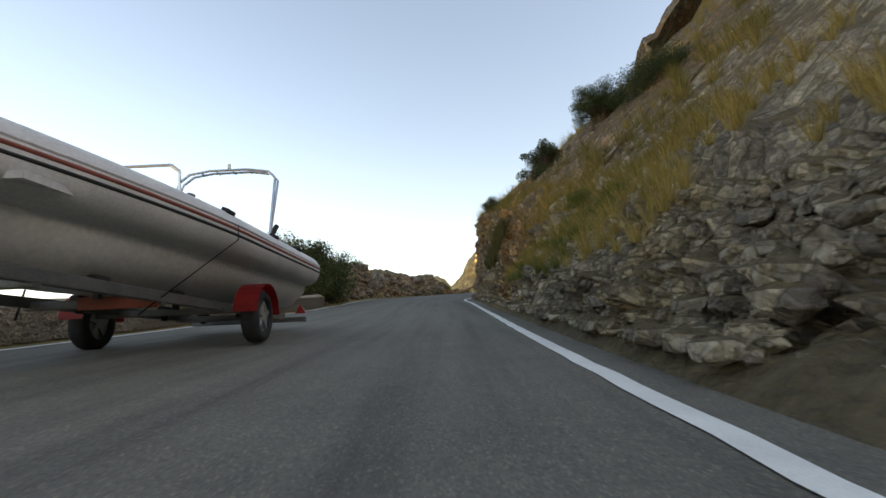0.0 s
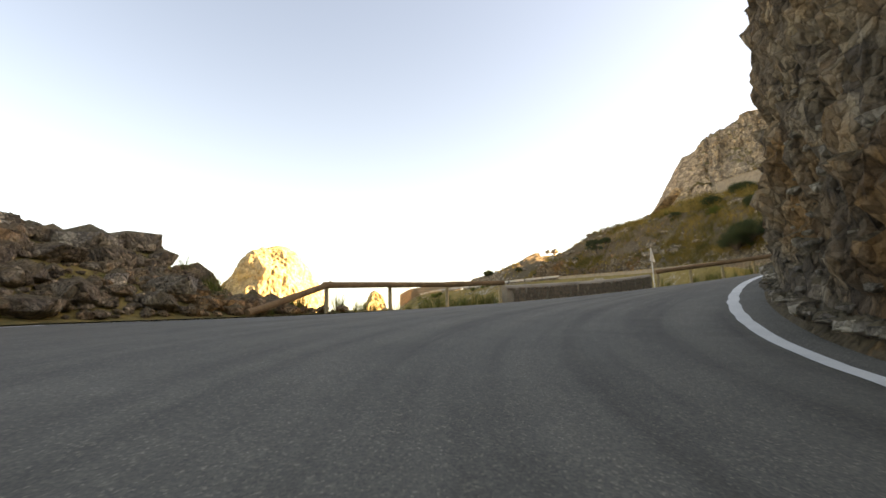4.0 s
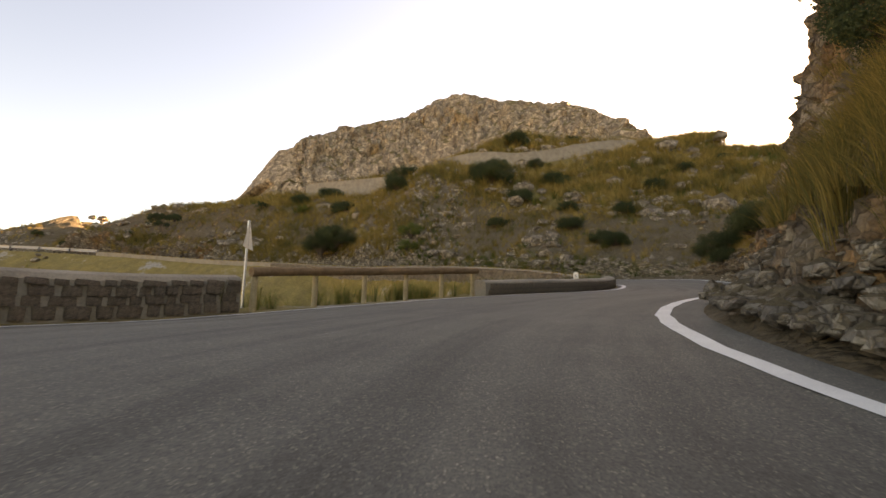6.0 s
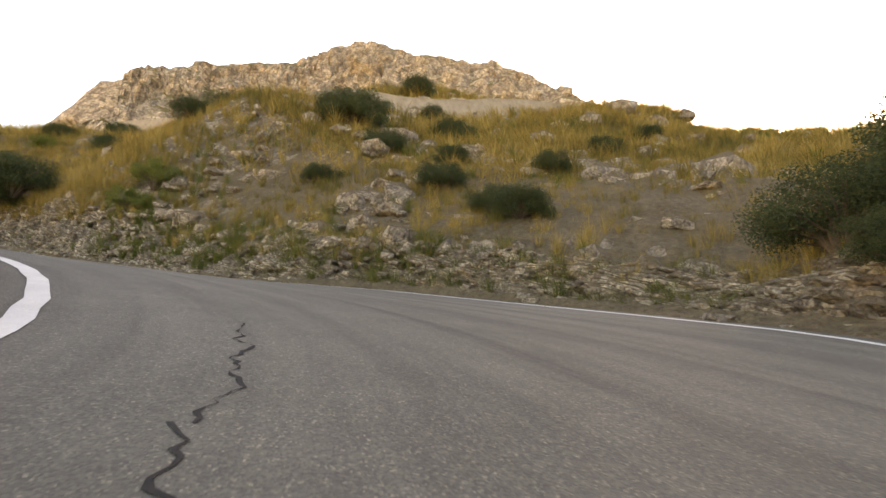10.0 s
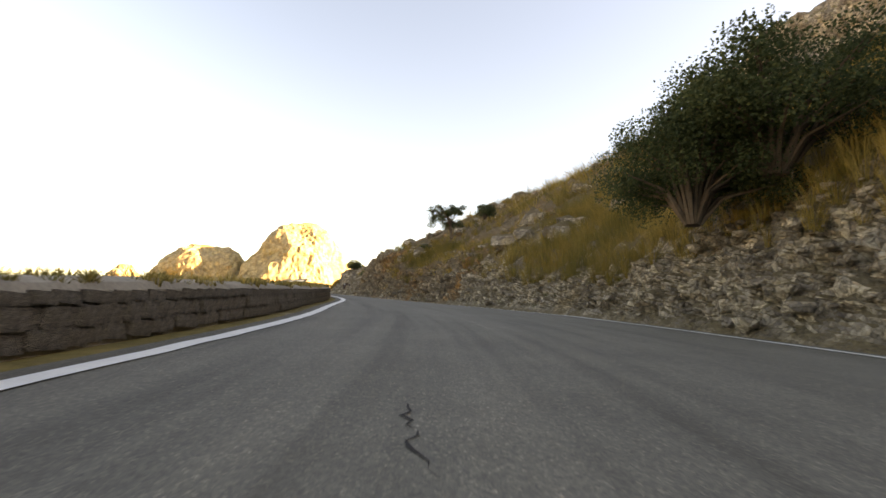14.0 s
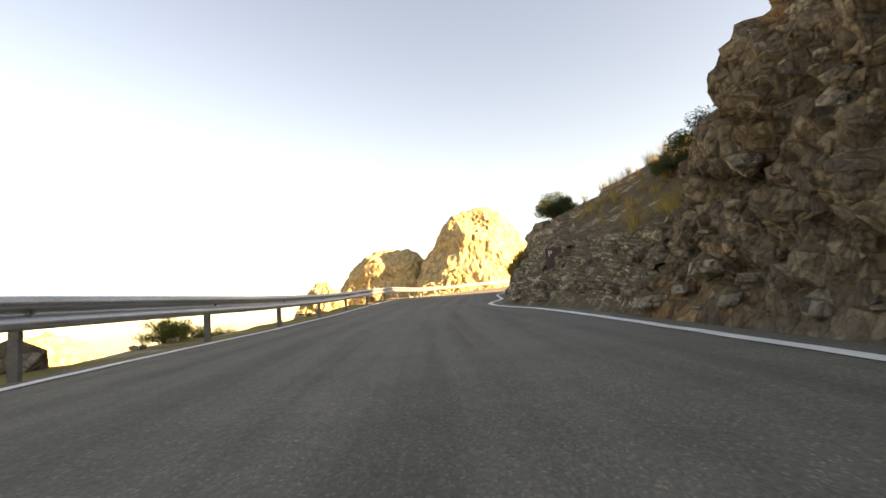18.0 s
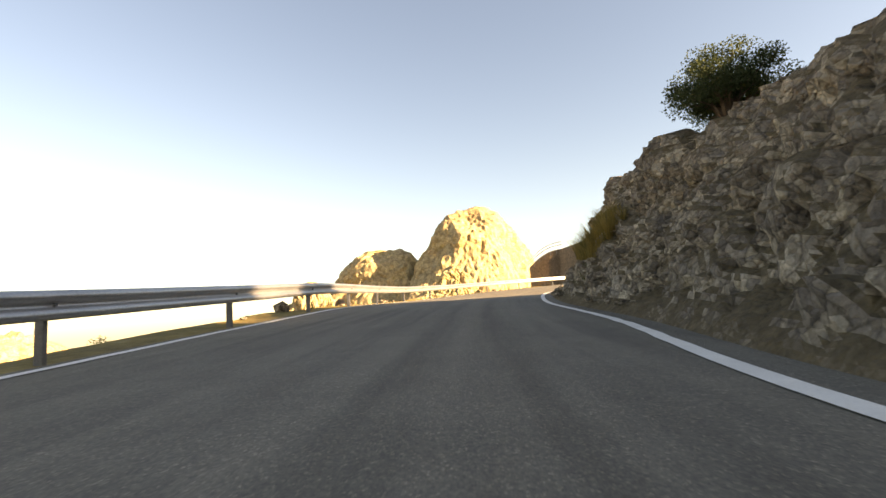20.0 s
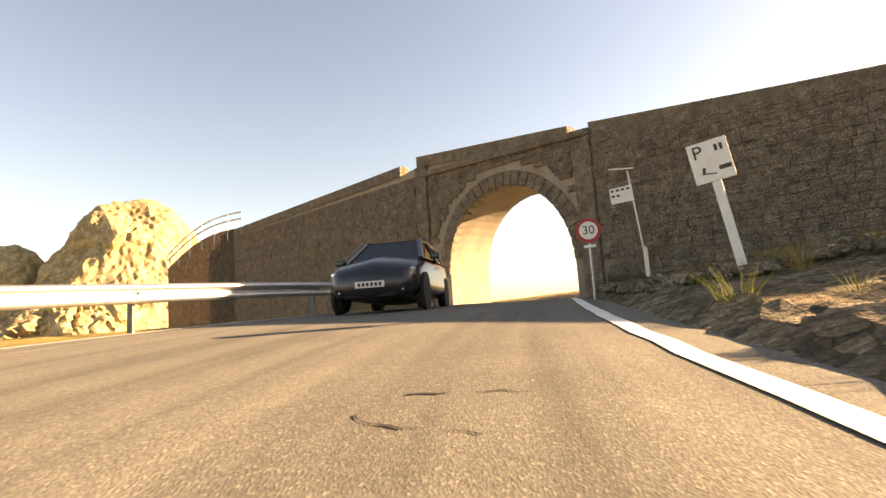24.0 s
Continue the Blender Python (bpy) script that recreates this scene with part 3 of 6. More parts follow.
BANK_OB = []
for k, (a, b, ds, mat, size, amp, over, lab) in enumerate([
        (-23.7, -5.9, 0.36, "grey_rock", 0.9, 0.7, 0, "broken grey limestone bank with dry grass"),
        (-5.9, 6.7, 0.12, "grey_rock", 0.85, 0.75, 0, "broken grey limestone bank with dry grass beside the road"),
        (6.7, 26.5, 0.14, "cliff", 0.6, 0.6, 0.2, "steep brown layered limestone cliff cut for the road"),
        (26.5, 41.2, 0.13, "cliff", 0.42, 0.4, 0.12, "dark overhanging cliff with rust-coloured stains"),
        (41.2, 46.9, 0.13, "cliff", 0.5, 0.55, 0, "gravelly bank under tall dry grass"),
        (46.9, 72.1, 0.12, "cliff", 0.5, 0.5, 0, "dark crumbling cliff with ochre patches"),
        (72.1, 97.4, 0.14, "grey_rock", 0.8, 0.55, 0, "low pale rock ledge below the grassy slope"),
        (97.4, 120.7, 0.13, "grey_rock", 0.7, 0.6, 0, "low rocky bank with tufts of dry grass"),
        (120.7, 143.4, 0.13, "cliff", 1.0, 0.8, 0.2, "brown-grey rock face with deep cracks"),
        (143.4, 152.2, 0.16, "grey_rock", 0.9, 0.6, 0, "rocky slope with dry grass above the road"),
        (152.2, 177.2, 0.13, "grey_rock", 1.5, 0.6, 0.35, "massive smooth grey limestone cliff"),
        (177.2, ROADEND - 3, 0.25, "dirt_bank", 0.3, 0.22, 0, "sunlit dirt bank with dry scrub")]):
    BANK_OB.append(bank_strip("bank_%d" % (k + 1), a - 0.5, b + 0.5, ds, mat, 2.3, size, amp, lab, 42, over))


# ---- left-hand verge ----
def verge_cols(s):
    wl = np.interp(s, RS, r_wl)
    k = np.array([15, 12, 9, 7, 5.5, 4.2, 3.2, 2.4, 1.8, 1.3, 0.9, 0.6, 0.25])
    e = k[None] * np.clip(inside_reach(s, 1, r_wl) / 15.0, 0.14, 1)[:, None]
    d = -(wl[:, None] + e)
    h = np.where(e > 0.3, left_rise(s[:, None] + 0 * e, e), 0) - 0.02
    n = hash_noise(s[:, None] * 1.3 + 0 * e, e * 1.7, 5) * 0.22 + hash_noise(s[:, None] * 3.3 + 0 * e, e * 3.9, 6) * 0.1
    h = h + n * np.clip((e - 0.8) / 1.5, 0, 1)
    h[:, 0] -= 1.0
    return d, h


verge = ribbon("verge_left", -23, ROADEND - 3, verge_cols, 0.4, "ground")
tagged(verge, "stony verge falling away to the valley", "verge", "", "structure")


# ---- stone parapets ----
def stone_mesh(seed):
    rng = random.Random(seed)
    bm = bmesh.new()
    box(bm, 1, 1, 1)
    bmesh.ops.bevel(bm, geom=list(bm.edges), offset=0.06, segments=1, affect="EDGES", profile=0.7)
    for w in bm.verts:
        w.co += Vector((rng.uniform(-1, 1), rng.uniform(-1, 1), rng.uniform(-1, 1))) * 0.05
    me = bpy.data.meshes.new("stone")
    bm.to_mesh(me)
    bm.free()
    me.materials.append(MAT["stone"])
    return me


STONES = [stone_mesh(k) for k in range(10)]


def stone_courses(s0, s1, height, rng, lo=0.12, hi=0.34, course=(0.10, 0.17)):
    """Stones of a rubble face: middle along, middle up, length, height."""
    z = 0.01
    while z < height - 0.05:
        c = min(rng.uniform(*course), height - z)
        s = s0 + rng.uniform(0.0, 0.2)
        while s < s1 - 0.1:
            w = min(rng.uniform(lo, hi), s1 - s)
            yield s + w / 2, z + c / 2, w, c
            s += w
        z += c


def stone_wall(name, s0, s1, height, gap, thick, seed, label, side=-1, near=None, cap="mortar", deep=0.9, outer=None):
    """A mortared rubble parapet along the road with a rounded cap; near is the stretch whose stones are parts."""
    rng = random.Random(seed)
    s = np.arange(s0, s1 + 0.01, 0.5)
    w = np.interp(s, RS, r_wl if side < 0 else r_wr) + gap
    prof = [(0, -0.5), (0, height * 0.82), (0.05, height * 0.95), (0.16, height * 1.02), (thick - 0.16, height * 1.03), (thick - 0.04, height * 0.93), (thick, -deep)]
    d = side * (w[:, None] + np.array([p[0] for p in prof])[None])
    top = 1 + 0.05 * hash_noise(s * 1.1, s * 0 + seed, seed)
    h = np.array([p[1] for p in prof])[None] * top[:, None]
    d[0] += side * 0.02
    v = road_at(s[:, None] + 0 * d, d, h).reshape(-1, 3).tolist()
    n = len(prof)
    f = grid_faces(len(s), n)
    f += [list(range(n)), list(range((len(s) - 1) * n, len(s) * n))[::-1]]
    wall = raw(name, v, f, cap)
    tagged(wall, label, "parapet", "", "structure")
    bm_far, n_part = bmesh.new(), 0
    for ss, zz, ww, cc in stone_courses(s0, s1, height * 0.83, rng):
        wd = float(np.interp(ss, RS, r_wl if side < 0 else r_wr)) + gap
        m = road_pose(ss, side * (wd + 0.085 - rng.uniform(0.02, 0.05)), zz) @ pose(0, 0, 0, 0, rng.uniform(-5, 5), 0) @ Matrix.Diagonal((0.17, ww * 0.99, cc * 0.98, 1))
        if near and near[0] <= ss <= near[1] and n_part < 300:
            ob = new("stone", STONES[rng.randrange(10)])
            ob.parent = wall
            ob.matrix_world = m
            n_part += 1
        else:
            box(bm_far, 1, 1, 1, m)
    if outer:
        # the retaining face towards the lower road
        for ss, zz, ww, cc in stone_courses(outer[0], outer[1], deep + height * 0.8, rng, 0.14, 0.4, (0.12, 0.22)):
            wd = float(np.interp(ss, RS, r_wl if side < 0 else r_wr)) + gap + thick
            box(bm_far, 1, 1, 1, road_pose(ss, side * (wd - 0.05 + rng.uniform(0.0, 0.035)), zz - deep) @ Matrix.Diagonal((0.14, ww * 0.92, cc * 0.9, 1)))
    rest = part("stonework", bm_far, "stone", wall)
    rest["kind"] = "stuff"
    return wall


# ---- steel guard rail ----
W_BEAM = [(0.0, 0.155), (0.035, 0.15), (0.085, 0.115), (0.085, 0.065), (0.03, 0.03), (0.0, 0.0), (0.03, -0.03), (0.085, -0.065), (0.085, -0.115), (0.035, -0.15), (0.0, -0.155)]


def guard_rail(s0, length, gap, height, last=False, sink=0.0):
    thing = empty("guard_rail", road_pose(s0, -(float(np.interp(s0, RS, r_wl)) + gap), 0))
    tagged(thing, "galvanised steel crash barrier section on a dark post", "guard rail", "barrier sections along the drop")
    s = np.linspace(s0 - 0.02, s0 + length + 0.02, 6)
    w = np.interp(s, RS, r_wl) + gap
    inv = thing.matrix_world.inverted()
    bm = bmesh.new()
    rows = []
    for back in (0.0, 0.006):
        ring = []
        for i in range(6):
            ring.append([bm.verts.new(inv @ Vector(road_at(s[i], -(w[i] - x + back), height - sink * (i / 5) + z))) for x, z in W_BEAM])
        rows.append(ring)
    for ring in rows:
        for i in range(5):
            for j in range(len(W_BEAM) - 1):
                bm.faces.new((ring[i][j], ring[i + 1][j], ring[i + 1][j + 1], ring[i][j + 1]))
    beam = part("beam", bm, "steel", thing, "", True)
    bm = bmesh.new()
    box(bm, 0.10, 0.055, height + 0.55, pose(-0.10, 0.0, (height - 0.45) / 2), 0.006)
    part("post", bm, "dark_steel", thing)
    bm = bmesh.new()
    box(bm, 0.07, 0.12, 0.2, pose(-0.035, 0, height), 0.01)
    part("spacer", bm, "dark_steel", thing)
    bm = bmesh.new()
    for z in (0.0,):
        rod(bm, (0.03, 0, height + z), (0.06, 0, height + z), 0.022, 0.018, 8)
    part("bolt", bm, "dark_steel", thing)
    return thing


# ---- wooden log railing ----
def log_railing(s0, s1, gap, height, spacing, label, ramp_in=False):
    thing = empty("log_railing", road_pose(s0, -(float(np.interp(s0, RS, r_wl)) + gap), 0))
    tagged(thing, label, "wooden railing", "log railings along the bend")
    inv = thing.matrix_world.inverted()
    n = max(2, int(round((s1 - s0) / spacing)) + 1)
    st = np.linspace(s0, s1, n)
    high = [height * (min(1.0, (q - s0 + 0.15) / 1.5) if ramp_in else 1.0) for q in st]
    at = [inv @ Vector(road_at(q, -(float(np.interp(q, RS, r_wl)) + gap), hq)) for q, hq in zip(st, high)]
    for i, q in enumerate(st):
        bm = bmesh.new()
        height = high[i]
        p = inv @ Vector(road_at(q, -(float(np.interp(q, RS, r_wl)) + gap + 0.05), 0))
        rod(bm, p - Vector((0, 0, 0.7)), p + Vector((0, 0, height - 0.02)), 0.06, 0.055, 10)
        part("post", bm, "pale_wood", thing)
    for a, b in zip(at, at[1:]):
        bm = bmesh.new()
        k = (b - a).normalized() * 0.12
        rod(bm, a - k, b + k, 0.085, 0.075, 12)
        for w in bm.verts:
            w.co += Vector((noise.noise(w.co * 2.1), noise.noise(w.co * 2.7 + Vector((5, 0, 0))), noise.noise(w.co * 1.9 + Vector((9, 0, 0))))) * 0.02
        part("log", bm, "wood", thing)
    return thing


# ---- parapets, railings and barriers ----
wall_a = stone_wall("parapet_1", -22, 20.3, 0.62, 0.55, 0.5, 1, "low mortared rubble parapet with a flat worn top", -1, (4, 20.3))
wall_b = stone_wall("parapet_2", 43.7, 48.2, 0.62, 0.55, 0.45, 2, "short low rubble parapet between two log railings", -1, (43.7, 48.2))
wall_c = stone_wall("parapet_3", 54.2, 66.5, 0.4, 0.35, 0.5, 3, "low dark rubble parapet on the inside of the bend", -1, (54, 66.5))
wall_d = stone_wall("parapet_4", 67.8, 128.7, 0.42, 0.5, 0.5, 4, "long rubble parapet with dry weeds along its top", -1, (96, 116), "mortar", 2.4, (68, 104))
log_railing(37.6, 43.5, 0.5, 0.70, 1.4, "brown log railing on pale wooden posts", True)
log_railing(48.4, 53.9, 0.5, 0.66, 1.1, "long brown log railing on pale wooden posts")
POSTS = [128.9] + [132.6 + 4.0 * k for k in range(19)]
for a, b in zip(POSTS, POSTS[1:]):
    guard_rail(a, b - a, 0.25, 0.58)


# ---- the crag above the ravine, and the old road below it ----
RIDGE = [Vector(q) for q in ((80.8, 99.3, 29.6), (85.3, 97.2, 32.4), (90.2, 98.3, 40.9), (92.5, 96.1, 43.5), (97.3, 93.1, 46.1), (103.2, 84.3, 49.5), (107.3, 79.2, 52.1), (109.0, 74.5, 55.3), (108.1, 68.0, 55.8), (108.4, 59.8, 52.7), (107.5, 46.4, 50.1), (107.1, 37.1, 45.8), (108.2, 32.8, 39.4))]


def ridge_at(u):
    k = np.linspace(0, 1, len(RIDGE))
    return [np.interp(u, k, [q[i] for q in RIDGE]) for i in range(3)]


def crag():
    nu, nv = 230, 60
    u = np.linspace(0.0, 1.03, nu)
    v = np.linspace(-1, 1, nv)
    rx, ry, rz = ridge_at(u)
    tx, ty = np.gradient(rx), np.gradient(ry)
    tl = np.hypot(tx, ty) + 1e-6
    nx, ny = -ty / tl, tx / tl
    if np.mean(nx * (36 - rx) + ny * (37 - ry)) < 0:
        nx, ny = -nx, -ny
    w = np.where(v < 0, v * 19.0, v * 20.0)[None]
    X, Y = rx[:, None] - nx[:, None] * w, ry[:, None] - ny[:, None] * w
    base_z = terrain(X.ravel(), Y.ravel(), False).reshape(X.shape)
    rise = np.clip((np.abs(v) - 0.12) / 0.62, 0, 1)
    prof = (1 - rise) ** np.where(v < 0, 0.8, 1.3)
    fade = np.clip(np.minimum(u / 0.09, (1.03 - u) / 0.05), 0, 1)[:, None]
    Z = base_z * (1 - prof[None] * fade) + rz[:, None] * prof[None] * fade - 1.5 * (1 - prof[None])
    out = np.stack([X, Y, Z], 2)
    for i in range(nu):
        for j in range(nv):
            a = prof[j] * fade[i, 0]
            if a > 0.02:
                f = relief(out[i, j] * np.array([1, 1, 0.55]), 3.0, 4.4) * 2.6 * min(1, a * 2) * min(1, 0.35 + 2.5 * (1 - prof[j]))
                out[i, j, 0] -= -nx[i] * f * 0.7
                out[i, j, 1] -= -ny[i] * f * 0.7
                out[i, j, 2] += f * 0.45
    ob = raw("crag", out.reshape(-1, 3).tolist(), grid_faces(nu, nv), "crag")
    return tagged(ob, "pale rugged limestone crag crowning the hill", "crag", "", "structure")


crag()


UPPER = np.array([(80.4, 89.5, 29.3), (75.3, 68.1, 27.5), (74.6, 58.0, 27.2), (77.1, 51.2, 28.1), (81.7, 43.9, 29.4), (87.1, 38.0, 30.6), (91.2, 33.4, 30.9)])


def upper_road():
    """The older road on the hillside: a kerb of pale stone over a grey retaining wall."""
    line = UPPER
    u = np.linspace(0, 1, 60)
    x, y, z = (np.interp(u, np.linspace(0, 1, len(line)), line[:, k]) for k in range(3))
    x, y, z = (np.convolve(np.pad(a, 5, mode="edge"), np.ones(11) / 11, "valid") for a in (x, y, z))
    z = np.maximum(z, np.convolve(np.pad(terrain(x, y, False), 5, mode="edge"), np.ones(11) / 11, "valid") + 1.3)
    tx, ty = np.gradient(x), np.gradient(y)
    tl = np.hypot(tx, ty) + 1e-6
    nx, ny = -ty / tl, tx / tl
    if np.mean(nx * (36 - x) + ny * (37 - y)) < 0:
        nx, ny = -nx, -ny
    cols = [(0.6, -3.0), (0.0, 0.0), (0.0, 0.3), (-0.4, 0.33), (-0.4, 0.0), (-5.0, 0.0), (-5.4, -2.5)]
    vv = np.stack([np.stack([x + nx * a, y + ny * a, z + b], 1) for a, b in cols], 1)
    ob = raw("upper_road", vv.reshape(-1, 3).tolist(), grid_faces(60, len(cols)), "mortar")
    tagged(ob, "old hillside road on a grey retaining wall", "retaining wall", "", "structure")


upper_road()


# ---- sunlit rock towers beyond the valley ----
def outcrop(name, top, width, depth, drop, seed, material, label, sharp=1.0, size=7.0):
    """A craggy tower whose highest place is top; it goes down drop metres."""
    bm = bmesh.new()
    bmesh.ops.create_icosphere(bm, subdivisions=6, radius=1.0)
    for w in bm.verts:
        c = w.co.copy()
        k = (1 - 0.45 * max(0.0, c.z) ** 1.5 * sharp) * max(0.05, math.hypot(c.x, c.y)) ** -0.3
        q = Vector((c.x * width * 0.5 * k * (1.25 - 0.25 * c.z), c.y * depth * 0.5 * k * (1.25 - 0.25 * c.z), (c.z - 1) * drop * 0.5))
        n = Vector((c.x, c.y, c.z * 0.4)).normalized()
        f = relief((q.x, q.y, q.z * 0.6), size, seed) * size * 0.36 + noise.noise(q * 0.045 + Vector((seed, 0, 0))) * width * 0.07
        w.co = q + n * f
    ob = part(name, bm, material)
    ob.location = Vector(top)
    return tagged(ob, label, "rock outcrop", "", "")


outcrop("rock_tower", (43.2, 527.1, 96.3), 100, 84, 190, 3.1, "hot_rock", "tall sunlit limestone tower with one shaded face", 0.3, 6.0)
outcrop("rock_tower", (-34.9, 547.6, 73.5), 106, 70, 150, 7.7, "hot_rock", "lower sunlit limestone ridge beyond the valley", 0.5, 6.0)
outcrop("rock_tower", (-86.9, 516.7, 48.6), 44, 40, 90, 9.2, "hot_rock", "sunlit rocky spur under the towers", 1.0, 13.0)
outcrop("rock_tower", (21.7, 479.7, 41.5), 90, 60, 90, 5.2, "hot_rock", "broken sunlit rocks at the foot of the towers", 1.2, 13.0)
outcrop("sunlit_hill", (-209.5, 361.4, 18.3), 150, 120, 120, 1.7, "hot_rock", "pale sunlit hill far below in the valley", 0.8, 12.0)
outcrop("sunlit_hill", (-167.5, 405.1, 7.5), 60, 60, 90, 2.9, "hot_rock", "small pale sunlit hill far below in the valley", 0.8, 9.0)
# rocks at the end of the bridge wall
outcrop("rock_outcrop", (45.6, 180.9, 20.5), 5, 5, 8, 5.9, "hot_rock", "sunlit rocks below the crash barrier", 1.0, 1.8)
outcrop("rock_outcrop", (43.4, 173.5, 16.8), 8, 6, 8, 6.4, "hot_rock", "shaded rocks below the crash barrier", 1.0, 1.8)


# ---- arched bridge wall over the road ----
BR = Matrix.Translation((65.38, 163.28, 15.93)) @ Matrix.Rotation(radians(-72.9), 4, "Z")   # x along the face, y away from the road user, z up
A0, A1, SPRING, APEX = -1.56, 3.46, 1.15, 3.9


def arch_h(x):
    """Height of the opening at x."""
    k = (x - (A0 + A1) / 2) / ((A1 - A0) / 2)
    return SPRING + (APEX - SPRING) * math.sqrt(max(0.0, 1 - k * k))


def wall_top(x):
    return float(np.interp(x, [-30, -18.3, -4.0, -3.0, 3.65, 4.35, 10.7, 30], [5.5, 5.65, 5.8, 5.95, 5.2, 5.1, 4.3, 2.4]))


def bridge():
    thing = empty("arched_bridge", BR)
    tagged(thing, "rubble stone bridge wall with an arched road opening", "bridge")
    thick = 2.2
    bm = bmesh.new()
    xs = sorted(set([round(q, 3) for q in np.linspace(-20, A0, 40)] + [round(A0 + (A1 - A0) * (1 - math.cos(math.pi * k / 28)) / 2, 3) for k in range(29)] + [round(q, 3) for q in np.linspace(A1, 26, 30)]))
    def col(x):
        inside = A0 < x < A1
        lo = arch_h(x) if inside else -3.0
        return lo, wall_top(x) - 0.42
    rows = {}
    for x in xs:
        lo, hi = col(x)
        rows[x] = [[bm.verts.new((x, y, z)) for z in (lo, hi)] for y in (0.0, thick)]
        if abs(x - A0) < 1e-6 or abs(x - A1) < 1e-6:
            rows[x].append([[bm.verts.new((x, y, SPRING)) for y in (0.0, thick)]])
    for a, b in zip(xs, xs[1:]):
        (fa, ba), (fb, bb) = rows[a][:2], rows[b][:2]
        open_ = A0 - 1e-6 <= a and b <= A1 + 1e-6
        def low(x, side):
            if open_ and (abs(x - A0) < 1e-6 or abs(x - A1) < 1e-6):
                return rows[x][2][0][side]
            return rows[x][side][0]
        bm.faces.new((low(a, 0), low(b, 0), fb[1], fa[1]))
        bm.faces.new((ba[1], bb[1], low(b, 1), low(a, 1)))
        bm.faces.new((fa[1], fb[1], bb[1], ba[1]))
        if open_:
            bm.faces.new((low(b, 0), low(a, 0), low(a, 1), low(b, 1)))
    for x in (A0, A1):
        f, b = rows[x][:2]
        s0, s1 = rows[x][2][0]
        bm.faces.new((f[0], s0, s1, b[0]))
    part("wall", bm, "mortar", thing)
    # parapet blocks with gaps for drainage
    for a, b, h in ((-20, -3.9, 0.42), (-2.93, 3.62, 0.5), (4.3, 26, 0.42)):
        bm = bmesh.new()
        n = max(2, int((b - a) / 2))
        for y0, y1 in ((-0.06, 0.42), (thick - 0.45, thick)):
            ring = [[bm.verts.new((x, y, wall_top(x) - z)) for y, z in ((y0, 0.44), (y0, 0.02), (y0 + 0.05, 0), (y1, 0), (y1, 0.44))] for x in np.linspace(a, b, n)]
            for p, q in zip(ring, ring[1:]):
                for j in range(4):
                    bm.faces.new((p[j], q[j], q[j + 1], p[j + 1]))
            bm.faces.new(ring[0])
            bm.faces.new(ring[-1][::-1])
        part("parapet", bm, "stone", thing)
    # pilaster beside the arch
    for x in (-2.7, 4.03):
        bm = bmesh.new()
        box(bm, 0.57, 0.3, wall_top(x) + 1.2, pose(x, 0.0, (wall_top(x) - 0.45 - 1.65) / 2), 0.03)
        part("pilaster", bm, "stone", thing)
    bm = bmesh.new()
    box(bm, 7.3, 0.34, 0.2, pose(0.68, 0.0, wall_top(1) - 0.52, 0, 2.6, 0), 0.03)
    part("string_course", bm, "stone", thing)
    # ring of voussoirs
    n = 27
    for k in range(n):
        a0, a1 = math.pi * k / n, math.pi * (k + 1) / n
        cx, rx_, rz_ = (A0 + A1) / 2, (A1 - A0) / 2, APEX - SPRING
        bm = bmesh.new()
        q = []
        for a, r in ((a0 + 0.008, 0.0), (a1 - 0.008, 0.0), (a1 - 0.008, 0.48), (a0 + 0.008, 0.48)):
            q.append((cx - (rx_ + r) * math.cos(a), SPRING + (rz_ + r) * math.sin(a)))
        fr = [bm.verts.new((x, -0.05 - 0.02 * random.random(), z)) for x, z in q]
        bk = [bm.verts.new((x, 0.3, z)) for x, z in q]
        bm.faces.new(fr)
        bm.faces.new(bk[::-1])
        for i in range(4):
            bm.faces.new((fr[i], bk[i], bk[(i + 1) % 4], fr[(i + 1) % 4]))
        part("voussoir", bm, "stone", thing)
    # rubble facing
    rng = random.Random(31)
    far, cnt = bmesh.new(), 0
    for sx, sz, w, c in stone_courses(-19, 20, 6.2, rng, 0.16, 0.42, (0.12, 0.24)):
        z = sz - 1.0
        if z - c / 2 > wall_top(sx) - 0.5 or (-3.1 < sx < -2.3) or (3.7 < sx < 4.4):
            continue
        cx, rx_, rz_ = (A0 + A1) / 2, (A1 - A0) / 2 + 0.62, APEX - SPRING + 0.62
        if abs(sx - cx) < rx_ + 0.2 and z < SPRING + rz_ * math.sqrt(max(0, 1 - ((sx - cx) / (rx_ + 0.2)) ** 2)) + 0.1:
            continue
        m = pose(sx, 0.02 - rng.uniform(0, 0.035), z, rng.uniform(-3, 3)) @ Matrix.Diagonal((w * 0.95, 0.16, c * 0.92, 1))
        if -8 < sx < 9 and cnt < 300:
            ob = new("stone", STONES[rng.randrange(10)])
            ob.parent = thing
            ob.matrix_basis = m
            cnt += 1
        else:
            box(far, 1, 1, 1, m)
    part("stonework", far, "stone", thing)["kind"] = "stuff"
    return thing


bridge()


